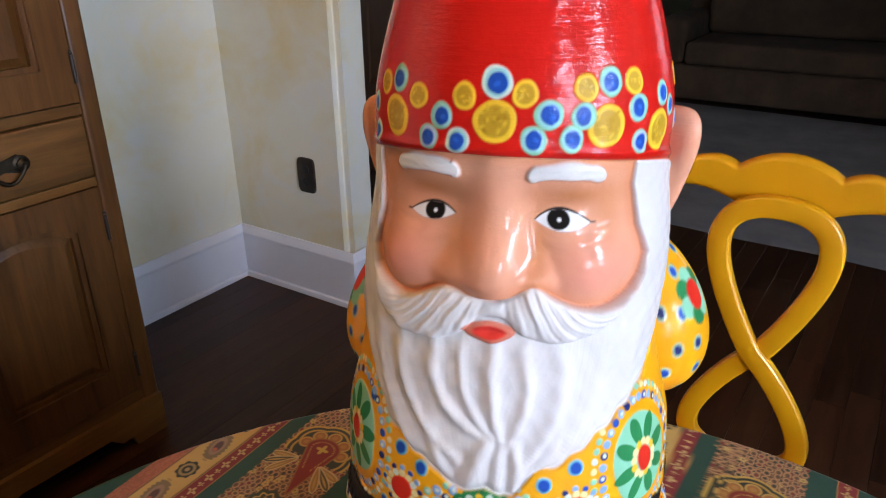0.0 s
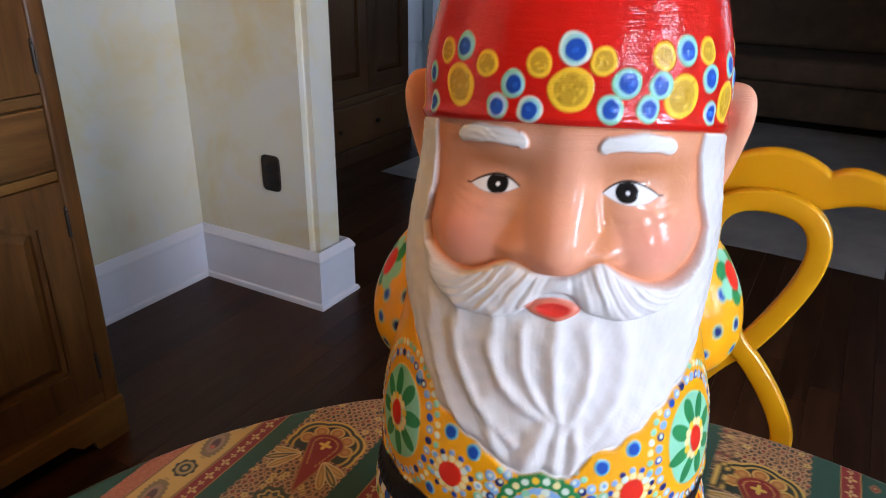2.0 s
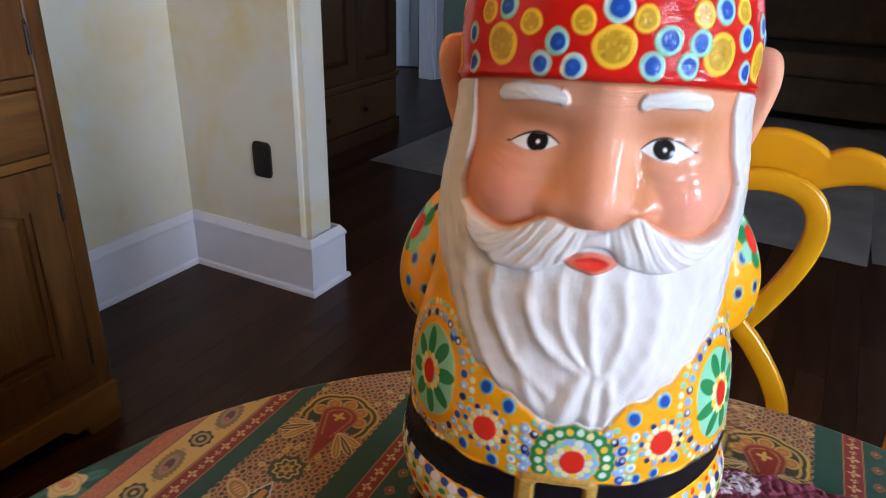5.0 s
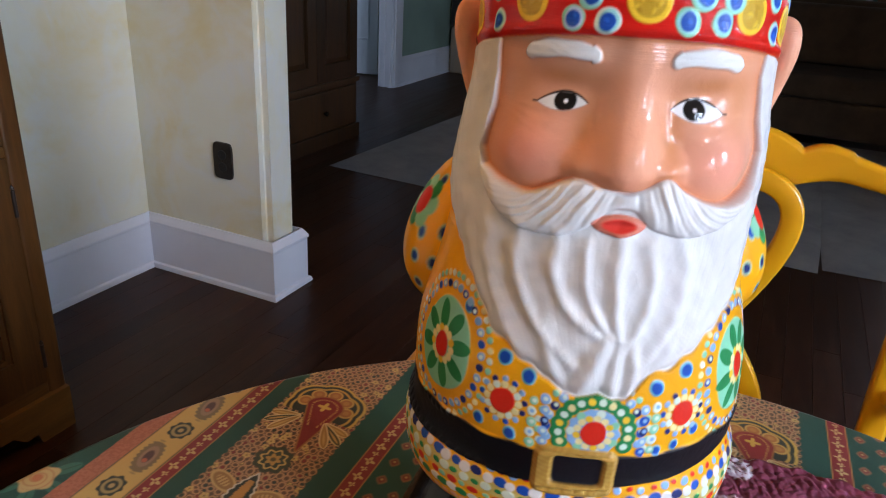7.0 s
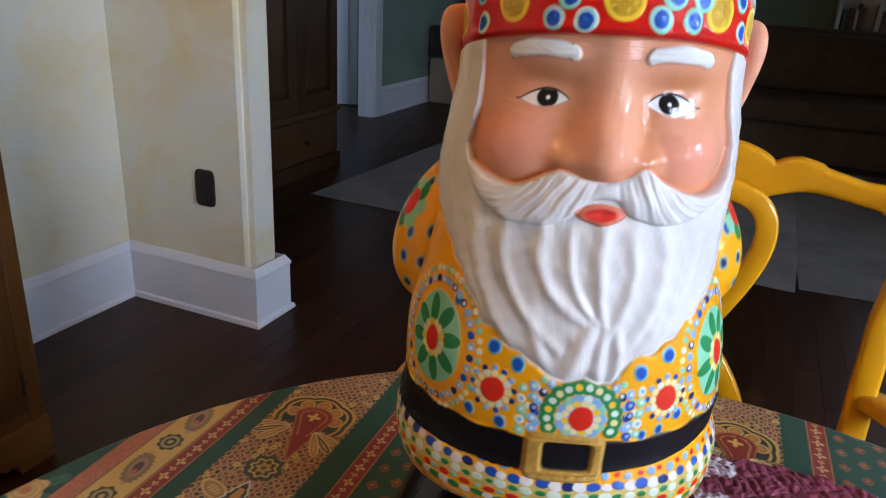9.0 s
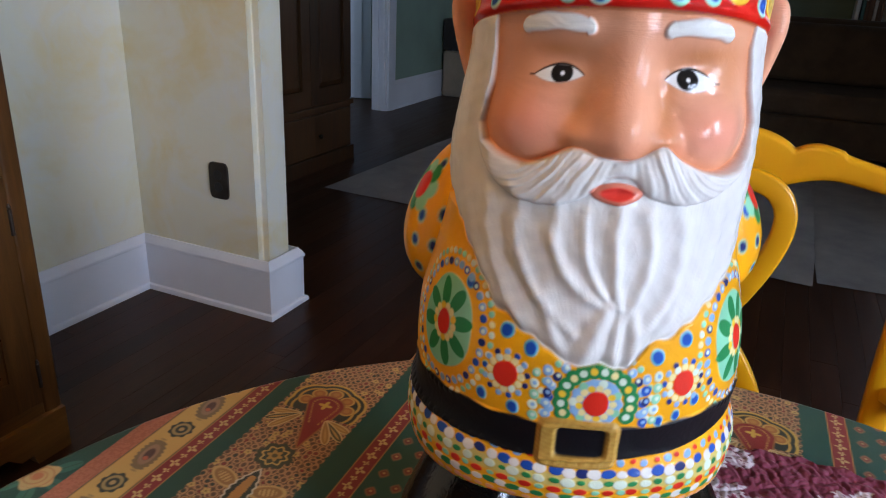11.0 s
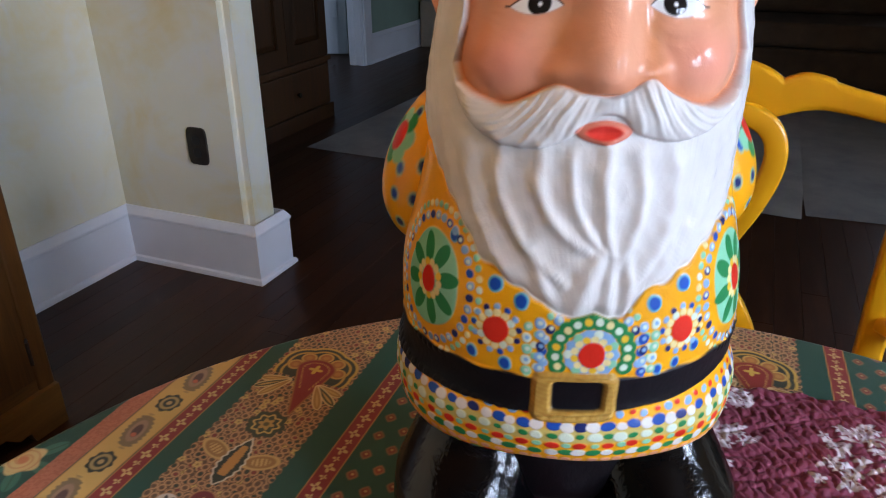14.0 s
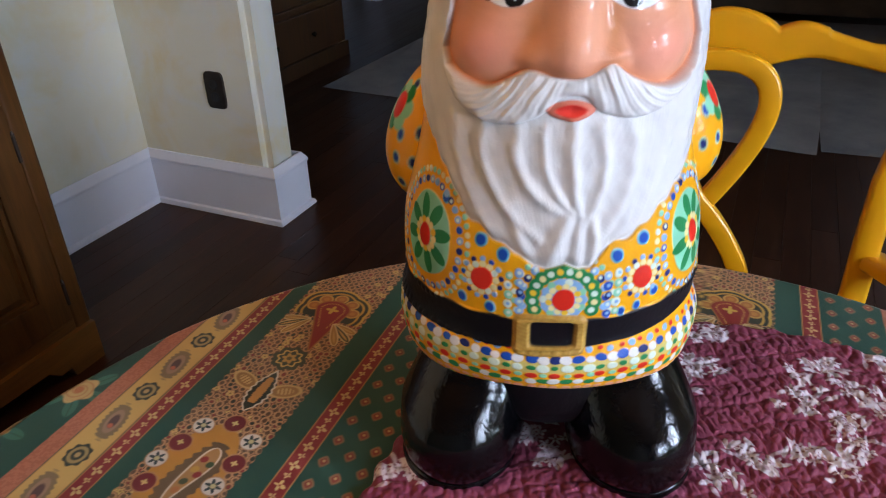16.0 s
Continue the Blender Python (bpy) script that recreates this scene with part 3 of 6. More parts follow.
def chair():
    """Painted armchair with a looped splat and scalloped crest; front towards -y."""
    root = thing("dining_armchair", (1.941, -0.790, 0), "mustard yellow painted wooden armchair with looped splat at the table", "chair")
    hw = 0.226

    def crest_line(x):
        x = abs(x)
        if x < 0.0595:
            return 0.9505 + 0.0215 * math.cos(x / 0.0595 * math.pi / 2) ** 0.75
        s = (x - 0.0595) / 0.058
        if s < 1:
            return 0.9505 + 0.0100 * math.sin(min(1, s * 2.0) * math.pi / 2) ** 0.8 - 0.0060 * max(0, s - 0.5) ** 1.5 * 2.8
        return 0.9526 - 0.0125 * min(1, (s - 1) / 0.9) ** 0.8

    def crest_low(x):
        x = abs(x)
        if x < 0.058:
            return 0.9020
        s = (x - 0.058) / 0.132
        if s < 1:
            return 0.9025 + 0.0140 * math.sin(min(1, s * 2.4) * math.pi / 2) - 0.0100 * max(0, s - 0.42) ** 1.2 * 1.9
        return 0.9040 - 0.006 * min(1, (s - 1) * 4)

    bm = bmesh.new()
    n = 180
    cols = []
    for i in range(n + 1):
        x = -hw + 0.016 + (2 * hw - 0.032) * i / n
        hi, lo = crest_line(x), crest_low(x)
        yb = 0.020 * (1 - (x / hw) ** 2)
        c = 0.0085
        ring = []
        # rounded section: a quarter turn at each corner
        for cy, cz, a0 in ((yb + c, lo + c, 180), (yb + 0.024 - c, lo + c, 270), (yb + 0.024 - c, hi - c, 0), (yb + c, hi - c, 90)):
            for k in range(4):
                a = radians(a0 + 30 * k)
                ring.append((cy + c * math.cos(a), cz + c * math.sin(a)))
        cols.append([bm.verts.new((x, y, z)) for y, z in ring])
    for a, b in zip(cols, cols[1:]):
        for j in range(16):
            bm.faces.new((a[j], a[(j + 1) % 16], b[(j + 1) % 16], b[j]))
    bm.faces.new(cols[0][::-1])
    bm.faces.new(cols[-1])
    smooth(part("crest_rail", bm, M_YELLOW, root), 50)

    # figure-of-eight splat: two bands that cross
    def eight(t):
        # one closed figure of eight: upper loop rounder than the lower
        x = math.sin(2 * t)
        x = 0.0557 * math.copysign(abs(x) ** (0.86 if math.cos(t) > 0 else 0.78), x) * (1.0 if math.cos(t) > 0 else 1.13)
        z = 0.697 + (0.213 if math.cos(t) > 0 else 0.172) * math.cos(t)
        k = abs(math.cos(t))
        x *= 1.0 + 0.25 * k
        return x, z

    for s0, s1 in ((math.pi / 2 - 0.2, math.pi * 1.5 + 0.2), (-math.pi / 2 - 0.2, math.pi / 2 + 0.2)):
        pts = []
        for i in range(61):
            t = s0 + (s1 - s0) * i / 60
            x, z = eight(t)
            pts.append((x, 0.008 + 0.003 * math.sin(t), z))
        smooth(part("splat_band", sweep(pts, 0.0285, 0.016 + (0.002 if s0 < 0 else 0.0), side=Vector((0, 1, 0)), round_=0.45), M_YELLOW, root), 50)
    # stiles, posts below the seat included
    for s in (-1, 1):
        line = [(0.226, 0.0, 0.9385), (0.232, -0.002, 0.905), (0.235, -0.004, 0.875), (0.230, -0.004, 0.83), (0.2225, -0.004, 0.77), (0.2215, -0.004, 0.68), (0.223, -0.004, 0.55), (0.226, 0.0, 0.44)]
        pts = []
        for (a, b) in zip(line, line[1:]):
            for k in range(4):
                pts.append(tuple(p + (q - p) * k / 4 for p, q in zip(a, b)))
        pts.append(line[-1])
        pts = [(s * x, y + 0.006, z) for x, y, z in pts]
        smooth(part("stile", sweep(pts, 0.034, 0.026, round_=0.45), M_YELLOW, root), 50)
        part("leg", sweep([(s * 0.222, 0.006, 0.4405), (s * 0.222, 0.02, 0.25), (s * 0.224, 0.06, 0.0)], 0.034, 0.03, round_=0.4), M_YELLOW, root)
        part("leg", lathe([(0.012, 0.0), (0.016, 0.03), (0.020, 0.25), (0.017, 0.36), (0.022, 0.38), (0.022, 0.4395)], 16, m=pose(s * 0.225, -0.42, 0)), M_YELLOW, root)
        arm = [(s * 0.232, 0.004, 0.654), (s * 0.268, -0.045, 0.660), (s * 0.308, -0.13, 0.660), (s * 0.330, -0.22, 0.654), (s * 0.330, -0.30, 0.646)]
        pts = []
        for (a, b) in zip(arm, arm[1:]):
            for k in range(4):
                pts.append(tuple(p + (q - p) * k / 4 for p, q in zip(a, b)))
        pts.append(arm[-1])
        smooth(part("armrest", sweep(pts, 0.028, 0.040, side=Vector((s * 0.98, 0.2, 0)), round_=0.5, taper=lambda f: 0.8 + 0.35 * math.sin(f * math.pi)), M_YELLOW, root), 50)
        part("arm_post", sweep([(s * 0.328, -0.27, 0.634), (s * 0.285, -0.30, 0.55), (s * 0.240, -0.31, 0.4605)], 0.03, 0.026, round_=0.5), M_YELLOW, root)
    bm = box(-0.25, 0.25, -0.46, 0.03, 0.44, 0.465, 0.008)
    part("seat", bm, M_YELLOW, root)
    part("lower_rail", box(-0.205, 0.205, -0.002, 0.018, 0.486, 0.520, 0.004), M_YELLOW, root)


chair()

# ---- living room things ----


def armoire():
    root = thing("armoire", (-0.995, 0, 0), "tall dark walnut armoire with a low drawer", "armoire")
    y0, y1, d = 1.20, 2.10, 0.585
    part("body", box(0, d - 0.02, y0, y1, 0.06, 2.1, 0.006), M_ARM, root)
    dr = part("drawer", box(d - 0.02, d, y0 + 0.04, y1 - 0.04, 0.10, 0.33, 0.005), M_ARM, root)
    for y in (1.36, 1.72):
        part("knob", lathe([(0.006, 0), (0.006, 0.008), (0.014, 0.014), (0.013, 0.022), (0.006, 0.026)], 14, m=pose(d, y, 0.205, 0, 90)), M_BRASS, dr)
    part("waist_rail", box(d - 0.02, d + 0.002, y0, y1, 0.345, 0.375, 0.004), M_ARM, root)
    part("plinth", box(d - 0.02, d + 0.002, y0, y1, 0.0, 0.088, 0.004), M_ARM, root)
    part("side_foot", box(0, d - 0.021, y1 - 0.02, y1, 0.0, 0.0595), M_ARM, root)
    part("side_foot", box(0, d - 0.021, y0, y0 + 0.02, 0.0, 0.0595), M_ARM, root)
    for a, b in ((y0 + 0.03, 1.648), (1.652, y1 - 0.03)):
        inner = arch_panel(a + 0.08, b - 0.08, 0.48, 1.95, 0.05)
        dd = part("door", frame_ring(squared(inner, a, b, 0.39, 2.04), inner, d - 0.019, d), M_ARM, root)
        part("panel", slab(inner, d - 0.019, d - 0.006, 0.03), M_ARM, dd)
    part("cornice", box(0, d + 0.04, y0 - 0.03, y1 + 0.03, 2.1005, 2.17, 0.02), M_ARM, root)


armoire()


def rug(x0, x1, y0, y1, turn, label):
    bm = bmesh.new()
    nx, ny = 60, 60
    w, h = x1 - x0, y1 - y0
    vs = []
    for j in range(ny + 1):
        row = []
        for i in range(nx + 1):
            x, y = x0 + w * i / nx, y0 + h * j / ny
            e = min(i, nx - i, j, ny - j)
            z = (0.004 if e == 0 else 0.011) + 0.003 * noise.noise((x * 3, y * 3, 0))
            if j == 0:
                y += 0.010 * noise.noise((x * 2.5, 5, 1))
            row.append(bm.verts.new((x - x0, y - y0, z)))
        vs.append(row)
    for a, b in zip(vs, vs[1:]):
        for i in range(nx):
            bm.faces.new((a[i], a[i + 1], b[i + 1], b[i]))
    bmesh.ops.solidify(bm, geom=bm.faces[:], thickness=0.004)
    ob = part("rug", bm, M_RUG)
    ob.matrix_world = pose(x0, y0, 0, 0, 0, turn)
    smooth(ob)
    return tagged(ob, label, "rug")


rug(-0.19, 2.245, 1.43, 3.9, -2.4, "grey mottled wool rug on dark floorboards")
rug(2.26, 4.4, 1.375, 3.85, 1.0, "grey wool rug laid edge to edge with another")


def sofa():
    root = thing("sofa", (1.75, 3.55, 0), "large dark brown upholstered sofa beyond the rug", "sofa")
    hw = 1.35
    part("base", box(-hw, hw, 0.0, 0.9, 0.10, 0.34, 0.03, 3), M_SOFA, root)
    for x in (-hw + 0.1, hw - 0.1):
        for y in (0.08, 0.8):
            part("foot", lathe([(0.025, 0), (0.035, 0.03), (0.035, 0.0995)], 14, m=pose(x, y, 0)), M_ARM, root)
    a, b = -hw + 0.204, hw - 0.204
    smooth(part("seat_cushion", box(a, b, -0.03, 0.60, 0.342, 0.50, 0.045, 4), M_SOFA, root), 60)
    smooth(part("back_cushion", box(a, b, 0.50, 0.72, 0.502, 0.90, 0.06, 4), M_SOFA, root), 60)
    part("backrest", box(-hw, hw, 0.70, 0.9, 0.341, 0.93, 0.05, 4), M_SOFA, root)
    for s in (-1, 1):
        a, b = sorted((s * hw, s * (hw - 0.2)))
        smooth(part("armrest", box(a, b, -0.02, 0.7, 0.341, 0.66, 0.07, 4), M_SOFA, root), 60)


sofa()


def bookcase():
    root = thing("bookcase", (3.28, 6.27, 0), "white bookcase half filled with books", "bookcase")
    w, d, h = 1.6, 0.3, 2.2
    for x in (-w / 2, 0, w / 2 - 0.03):
        part("upright", box(x, x + 0.03, 0, d, 0, h, 0.002), M_TRIM, root)
    for z in (0.05, 0.42, 0.80, 1.18, 1.56, 1.94):
        for x in (-w / 2 + 0.03, 0.03):
            part("shelf", box(x, x + w / 2 - 0.06 + (0.03 if x < 0 else 0), 0, d, z, z + 0.03, 0.002), M_TRIM, root)
    part("back", box(-w / 2, w / 2, d + 0.0005, d + 0.012, 0, h), M_TRIM, root)
    rnd = random.Random(4)
    tones = [paint("book_" + k, c, 0.6) for k, c in (("blue", (0.03, 0.07, 0.16)), ("white", (0.5, 0.5, 0.48)), ("brown", (0.10, 0.05, 0.03)), ("teal", (0.04, 0.12, 0.13)))]
    for z in (0.83, 1.21, 1.59):
        x = -w / 2 + 0.05
        while x < w / 2 - 0.12:
            t = rnd.uniform(0.02, 0.05)
            if not (-0.06 < x < 0.05):
                hgt = rnd.uniform(0.2, 0.31)
                bk = part("book", box(3.28 + x, 3.28 + x + t, 6.29, 6.29 + 0.19, z + 0.0005, z + hgt, 0.003, 1), rnd.choice(tones))
                tagged(bk, "cloth-bound book standing upright on a white shelf", "book", "books on the bookcase")
            x += t + 0.003 + (0.1 if rnd.random() < 0.12 else 0)


bookcase()


def far_armchair():
    root = thing("armchair", (-0.62, 5.05, 0), "black armchair with a pale beige skirt by the green wall", "armchair")
    smooth(part("skirt", box(-0.36, 0.40, -0.40, 0.40, 0.0, 0.42, 0.02, 3), M_BEIGE, root), 50)
    smooth(part("seat", box(-0.30, 0.36, -0.38, 0.30, 0.421, 0.52, 0.04, 3), M_BLACK, root), 60)
    smooth(part("backrest", box(-0.36, 0.40, 0.22, 0.42, 0.4205, 1.10, 0.09, 4), M_BLACK, root), 60)
    for a, b in ((-0.38, -0.26), (0.30, 0.42)):
        smooth(part("armrest", box(a, b, -0.40, 0.3, 0.4205, 0.72, 0.05, 3), M_BLACK, root), 60)


far_armchair()


def chandelier():
    root = thing("chandelier", (1.42, -1.85, H - 0.0005), "dark bronze chandelier with small warm bulbs over the table", "chandelier")
    part("stem", lathe([(0.05, -0.02), (0.05, -0.001)], 18), M_BRONZE, root)
    part("rod", lathe([(0.006, -0.62), (0.006, -0.0205)], 10), M_BRONZE, root)
    part("hub", lathe([(0.008, -0.72), (0.035, -0.68), (0.025, -0.64), (0.01, -0.6205)], 18), M_BRONZE, root)
    for i in range(6):
        a = i * math.pi / 3
        c, s = math.cos(a), math.sin(a)
        pts = [(c * r, s * r, z) for r, z in ((0.03, -0.67), (0.10, -0.73), (0.18, -0.74), (0.24, -0.70), (0.25, -0.66))]
        arm = part("arm", sweep(pts, 0.010, 0.010, side=Vector((-s, c, 0)), round_=0.8), M_BRONZE, root)
        part("candle_cup", lathe([(0.010, 0), (0.022, 0.008), (0.012, 0.012), (0.011, 0.07)], 14, m=pose(c * 0.25, s * 0.25, -0.658)), M_TRIM, arm)
        part("bulb", lathe([(0.004, 0), (0.013, 0.015), (0.012, 0.030), (0.003, 0.055)], 12, m=pose(c * 0.25, s * 0.25, -0.587)), M_BULB, arm)


chandelier()

# ---- table, cloth and mat ----
TC, TR, TZ = (1.990, -1.579), 0.514, 0.757
PERIOD, START, HEAD2 = 0.378, 1.508, -1.142


def lay(col, m, color):
    """Lays a colour over col where the mask m says so."""
    col[...] = col * (1 - m[..., None]) + np.asarray(color, dtype=np.float32)[: col.shape[-1]] * m[..., None]


def edge(d, soft):
    return np.clip(0.5 - d / soft, 0, 1)


def hash2(a, b, k=0):
    v = np.sin(a * 127.1 + b * 311.7 + k * 74.7) * 43758.5453
    return v - np.floor(v)


def cloth_paint(x, y):
    """The printed stripes of the cloth: bands across u, motifs along v."""
    u = x + 0.05 * (y + 1.4)
    p = np.mod(u - START, PERIOD)
    v = y
    A = 0.0011
    green, red, gold, salmon = (0.018, 0.070, 0.052), (0.21, 0.022, 0.026), (0.47, 0.27, 0.075), (0.40, 0.150, 0.085)
    dark, cream, brown = (0.022, 0.035, 0.028), (0.60, 0.47, 0.27), (0.19, 0.085, 0.035)
    col = np.zeros(x.shape + (3,), np.float32) + np.asarray(green, np.float32)

    def band(a, b):
        return edge(np.maximum(a - p, p - b), A)

    def cyc(v0, per):
        return np.mod(v - v0 + per / 2, per) - per / 2

    # salmon bands and the yellow band between thin lines
    for a in (0.0, 0.271):
        lay(col, band(a, a + 0.0185), salmon)
        lay(col, band(a, a + 0.0185) * 0.5 * (hash2(np.floor(u / 0.002), np.floor(v / 0.002)) > 0.55), (0.30, 0.09, 0.05))
    lay(col, band(0.0195, 0.0545), gold)
    lay(col, band(0.0205, 0.0535), (0.53, 0.365, 0.115))
    q = p - 0.037
    c1 = cyc(-1.383, 0.079)
    d = np.hypot(q, c1 * 0.9)
    wave = 0.0008 * np.cos(8 * np.arctan2(c1, q))
    lay(col, edge(d - 0.0105 - wave, A), dark)
    lay(col, edge(np.abs(d - 0.0066) - 0.0014, A), (0.34, 0.26, 0.11))
    lay(col, edge(d - 0.0024, A), (0.42, 0.30, 0.14))
    c2 = cyc(-1.383 + 0.0395, 0.079)
    bend = q + 0.16 * c2
    d = np.hypot(bend / 0.0105, c2 / 0.0205) - 1
    leaf = d + 0.07 * np.cos(c2 * 1300)
    lay(col, 0.8 * edge(leaf * 0.01, A), (0.115, 0.100, 0.075))
    lay(col, edge((d + 0.35) * 0.01, A), (0.30, 0.20, 0.135))
    lay(col, edge((d + 0.62) * 0.01, A), (0.09, 0.05, 0.05))
    lay(col, edge(np.hypot(bend, cyc(-1.383 + 0.0345, 0.079)) - 0.0025, A), (0.45, 0.12, 0.07))
    # narrow red stripes with small cream flowers
    for a in (0.0555, 0.1975):
        lay(col, band(a, a + 0.0170), gold)
        lay(col, band(a + 0.0008, a + 0.0162), red)
        q = p - a - 0.0085
        for off, size in ((0.0, 1.0), (0.0105, 0.62)):
            c = cyc(-1.40 + off, 0.021)
            ang = np.arctan2(c, q + 0.001 * np.sin(v * 300))
            d = np.hypot(q, c) - size * (0.0036 + 0.0018 * np.cos(4 * ang + 0.7))
            lay(col, edge(d, A), (0.52, 0.40, 0.17))
            lay(col, edge(np.hypot(q, c) - 0.0011 * size, A), red)
    # green with small red diamonds
    q = p - 0.2425
    for row, off in ((-0.017, 0.0), (0.0, 0.012), (0.017, 0.0)):
        c = cyc(-1.40 + off, 0.024)
        d = np.sqrt((q - row) ** 2 + (c * 0.85) ** 2) * 0.5 + (np.abs(q - row) + np.abs(c) * 0.85) * 0.5
        lay(col, 0.8 * edge(d - 0.0050, 0.0018), (0.30, 0.13, 0.055))
        lay(col, edge(d - 0.0033, 0.0016), (0.20, 0.035, 0.025))
        lay(col, edge(np.hypot(q - row, c - 0.0005) - 0.0012, A), (0.46, 0.30, 0.13))
    # lace band
    q = p - 0.132
    rim = np.abs(q) - 0.0395 - 0.0022 * np.abs(np.sin(v * 340))
    lace = edge(rim, A)
    lay(col, lace, (0.085, 0.050, 0.026))
    g = 0.0078
    for k in range(2):
        gu, gv = (q + k * g / 2) / g, (v + k * g / 2) / g
        iu, iv = np.floor(gu), np.floor(gv)
        cu, cv = iu + 0.32 + 0.36 * hash2(iu, iv, k), iv + 0.32 + 0.36 * hash2(iu, iv, k + 5)
        d = np.hypot(gu - cu, (gv - cv) * (0.7 + 0.5 * hash2(iu, iv, 9))) * g
        pick = hash2(iu, iv, k + 2)
        lay(col, lace * edge(d - 0.0042, 0.0008), (0.070, 0.044, 0.024))
        lay(col, lace * edge(d - 0.0037, 0.0008), (0.43, 0.245, 0.125))
        lay(col, lace * edge(d - 0.0021, 0.0009), (0.115, 0.066, 0.036))
        lay(col, lace * edge(d - 0.0017, A) * (pick > 0.70), (0.03, 0.045, 0.032))
        lay(col, lace * edge(d - 0.0015, A) * (pick < 0.12), (0.22, 0.030, 0.028))
        wavy = 0.0010 * np.cos(5 * np.arctan2(gv - cv, gu - cu))
        lay(col, lace * edge(d - 0.0031 - wavy, A) * ((pick > 0.3) & (pick < 0.38)), (0.52, 0.38, 0.13))
        lay(col, lace * edge(d - 0.0010, A) * ((pick > 0.3) & (pick < 0.38)), (0.20, 0.12, 0.04))
    # the next repeat across the cloth is set forward by a part of the motif
    V0, PV = np.where(np.floor((u - START) / PERIOD) % 2 < 1, -1.292, HEAD2), 0.40
    c = cyc(V0, PV)
    # paisley: lobed head, tail that points to the flower
    ang = np.arctan2(c, q)
    head = np.hypot(q, c * 1.10)
    lob = 0.0032 * np.abs(np.cos(3.0 * (ang - math.pi / 2)))
    top = c > -0.016
    lay(col, top * edge(head - 0.0378 - lob, A), (0.52, 0.34, 0.07))
    lay(col, top * edge(head - 0.0350 - lob, A), (0.030, 0.042, 0.030))
    lay(col, top * edge(np.abs(head - 0.0300 - lob) - 0.0013, A), (0.48, 0.30, 0.06))
    for k in range(5):
        a = math.pi * (0.02 + 0.24 * k)
        d = np.hypot(q - 0.0225 * math.cos(a), c - 0.0205 * math.sin(a))
        lay(col, edge(d - 0.0078, A), (0.35, 0.15, 0.035))
        lay(col, edge(np.abs(d - 0.0066) - 0.0008, A), (0.50, 0.33, 0.09))
        lay(col, edge(d - 0.0030, A), (0.42, 0.20, 0.05))
    tail = np.where(c > 0, np.hypot(q * 0.92, c * 1.1) - 0.0165, np.abs(q + 0.16 * c) - 0.0180 * np.clip(1 + c / 0.066, 0, 1) ** 1.1)
    lay(col, edge(tail - 0.0016, A) * (c > -0.066), (0.30, 0.13, 0.035))
    lay(col, edge(tail, A) * (c > -0.064), (0.230, 0.020, 0.020))
    lay(col, edge(np.abs(tail + 0.0045) - 0.0010, A) * (c > -0.03) * (np.mod(ang * 9, 1) > 0.35), (0.42, 0.22, 0.06))
    lay(col, edge(np.hypot(q, c) - 0.0050 - 0.0022 * np.cos(4 * ang), A), (0.52, 0.36, 0.06))
    # fans of drops that hang from the head
    for s in (-1, 1):
        for k, a in enumerate((1.30, 0.92, 0.52)):
            lx, ly = q - s * 0.0125, c + 0.020
            dx, dy = s * math.sin(a), -math.cos(a)
            al, ac = lx * dx + ly * dy, -lx * dy + ly * dx
            ln = (0.030, 0.036, 0.036)[k]
            t = np.clip(al / ln, 0, 1)
            w = 0.0062 * np.sqrt(t) * np.sqrt(np.clip(1.0 - t ** 4, 0, 1))
            inside = (al > 0.001) & (al < ln) & (np.abs(q) < 0.041)
            lay(col, inside * edge(np.abs(ac) - w, A), (0.62, 0.50, 0.26))
            lay(col, inside * edge(np.abs(ac) - w + 0.0013, A), (0.060, 0.060, 0.030) if k == 1 else (0.34, 0.20, 0.06))
            lay(col, inside * edge(np.abs(ac) - w + 0.0034, A), (0.50, 0.34, 0.12))
    # octagonal flower below the tail
    c3 = cyc(V0 - 0.083, PV)
    a3 = np.arctan2(c3, q)
    d = np.hypot(q, c3)
    lay(col, edge(d - 0.0165 - 0.0014 * np.cos(8 * a3), A), (0.040, 0.055, 0.030))
    lay(col, edge(np.abs(d - 0.0108 - 0.0014 * np.cos(8 * a3)) - 0.0010, A), (0.55, 0.38, 0.12))
    lay(col, edge(d - 0.0062 - 0.0014 * np.cos(6 * a3), A), (0.42, 0.26, 0.07))
    lay(col, edge(d - 0.0026, A), (0.10, 0.08, 0.03))
    # pale leaf
    c4 = cyc(V0 - 0.122, PV)
    for s in (-1, 1):
        lx, ly = q - s * 0.021, c4 + 0.001
        al, ac = lx * 0.92 * s + ly * 0.4, -lx * 0.4 * s + ly * 0.92
        d = np.hypot(al / 0.016, ac / 0.0085) - 1
        lay(col, edge(d * 0.009, A), (0.52, 0.36, 0.14))
        lay(col, edge((d + 0.22) * 0.009, A), (0.30, 0.17, 0.06))
        lay(col, edge((d + 0.5) * 0.009, A) * (np.sin(al * 1800) > -0.2), (0.50, 0.34, 0.13))
    # dark leaf with a pale outline, pointed at both ends
    c6 = cyc(V0 - 0.1290, PV)
    t = np.clip((c6 + 0.028) / 0.056, 0, 1)
    w = 0.0108 * np.sin(math.pi * t ** 0.85) ** 0.9 * (1 + 0.07 * np.cos(c6 * 900))
    inside = np.abs(c6) < 0.028
    lay(col, inside * edge(np.abs(q) - w, A), (0.58, 0.54, 0.44))
    lay(col, inside * edge(np.abs(q) - w + 0.0016, A), (0.024, 0.036, 0.028))
    lay(col, edge(np.abs(q) - 0.42 * w + 0.0004 * np.cos(c6 * 2600), A) * (np.abs(c6) < 0.017), (0.44, 0.22, 0.055))
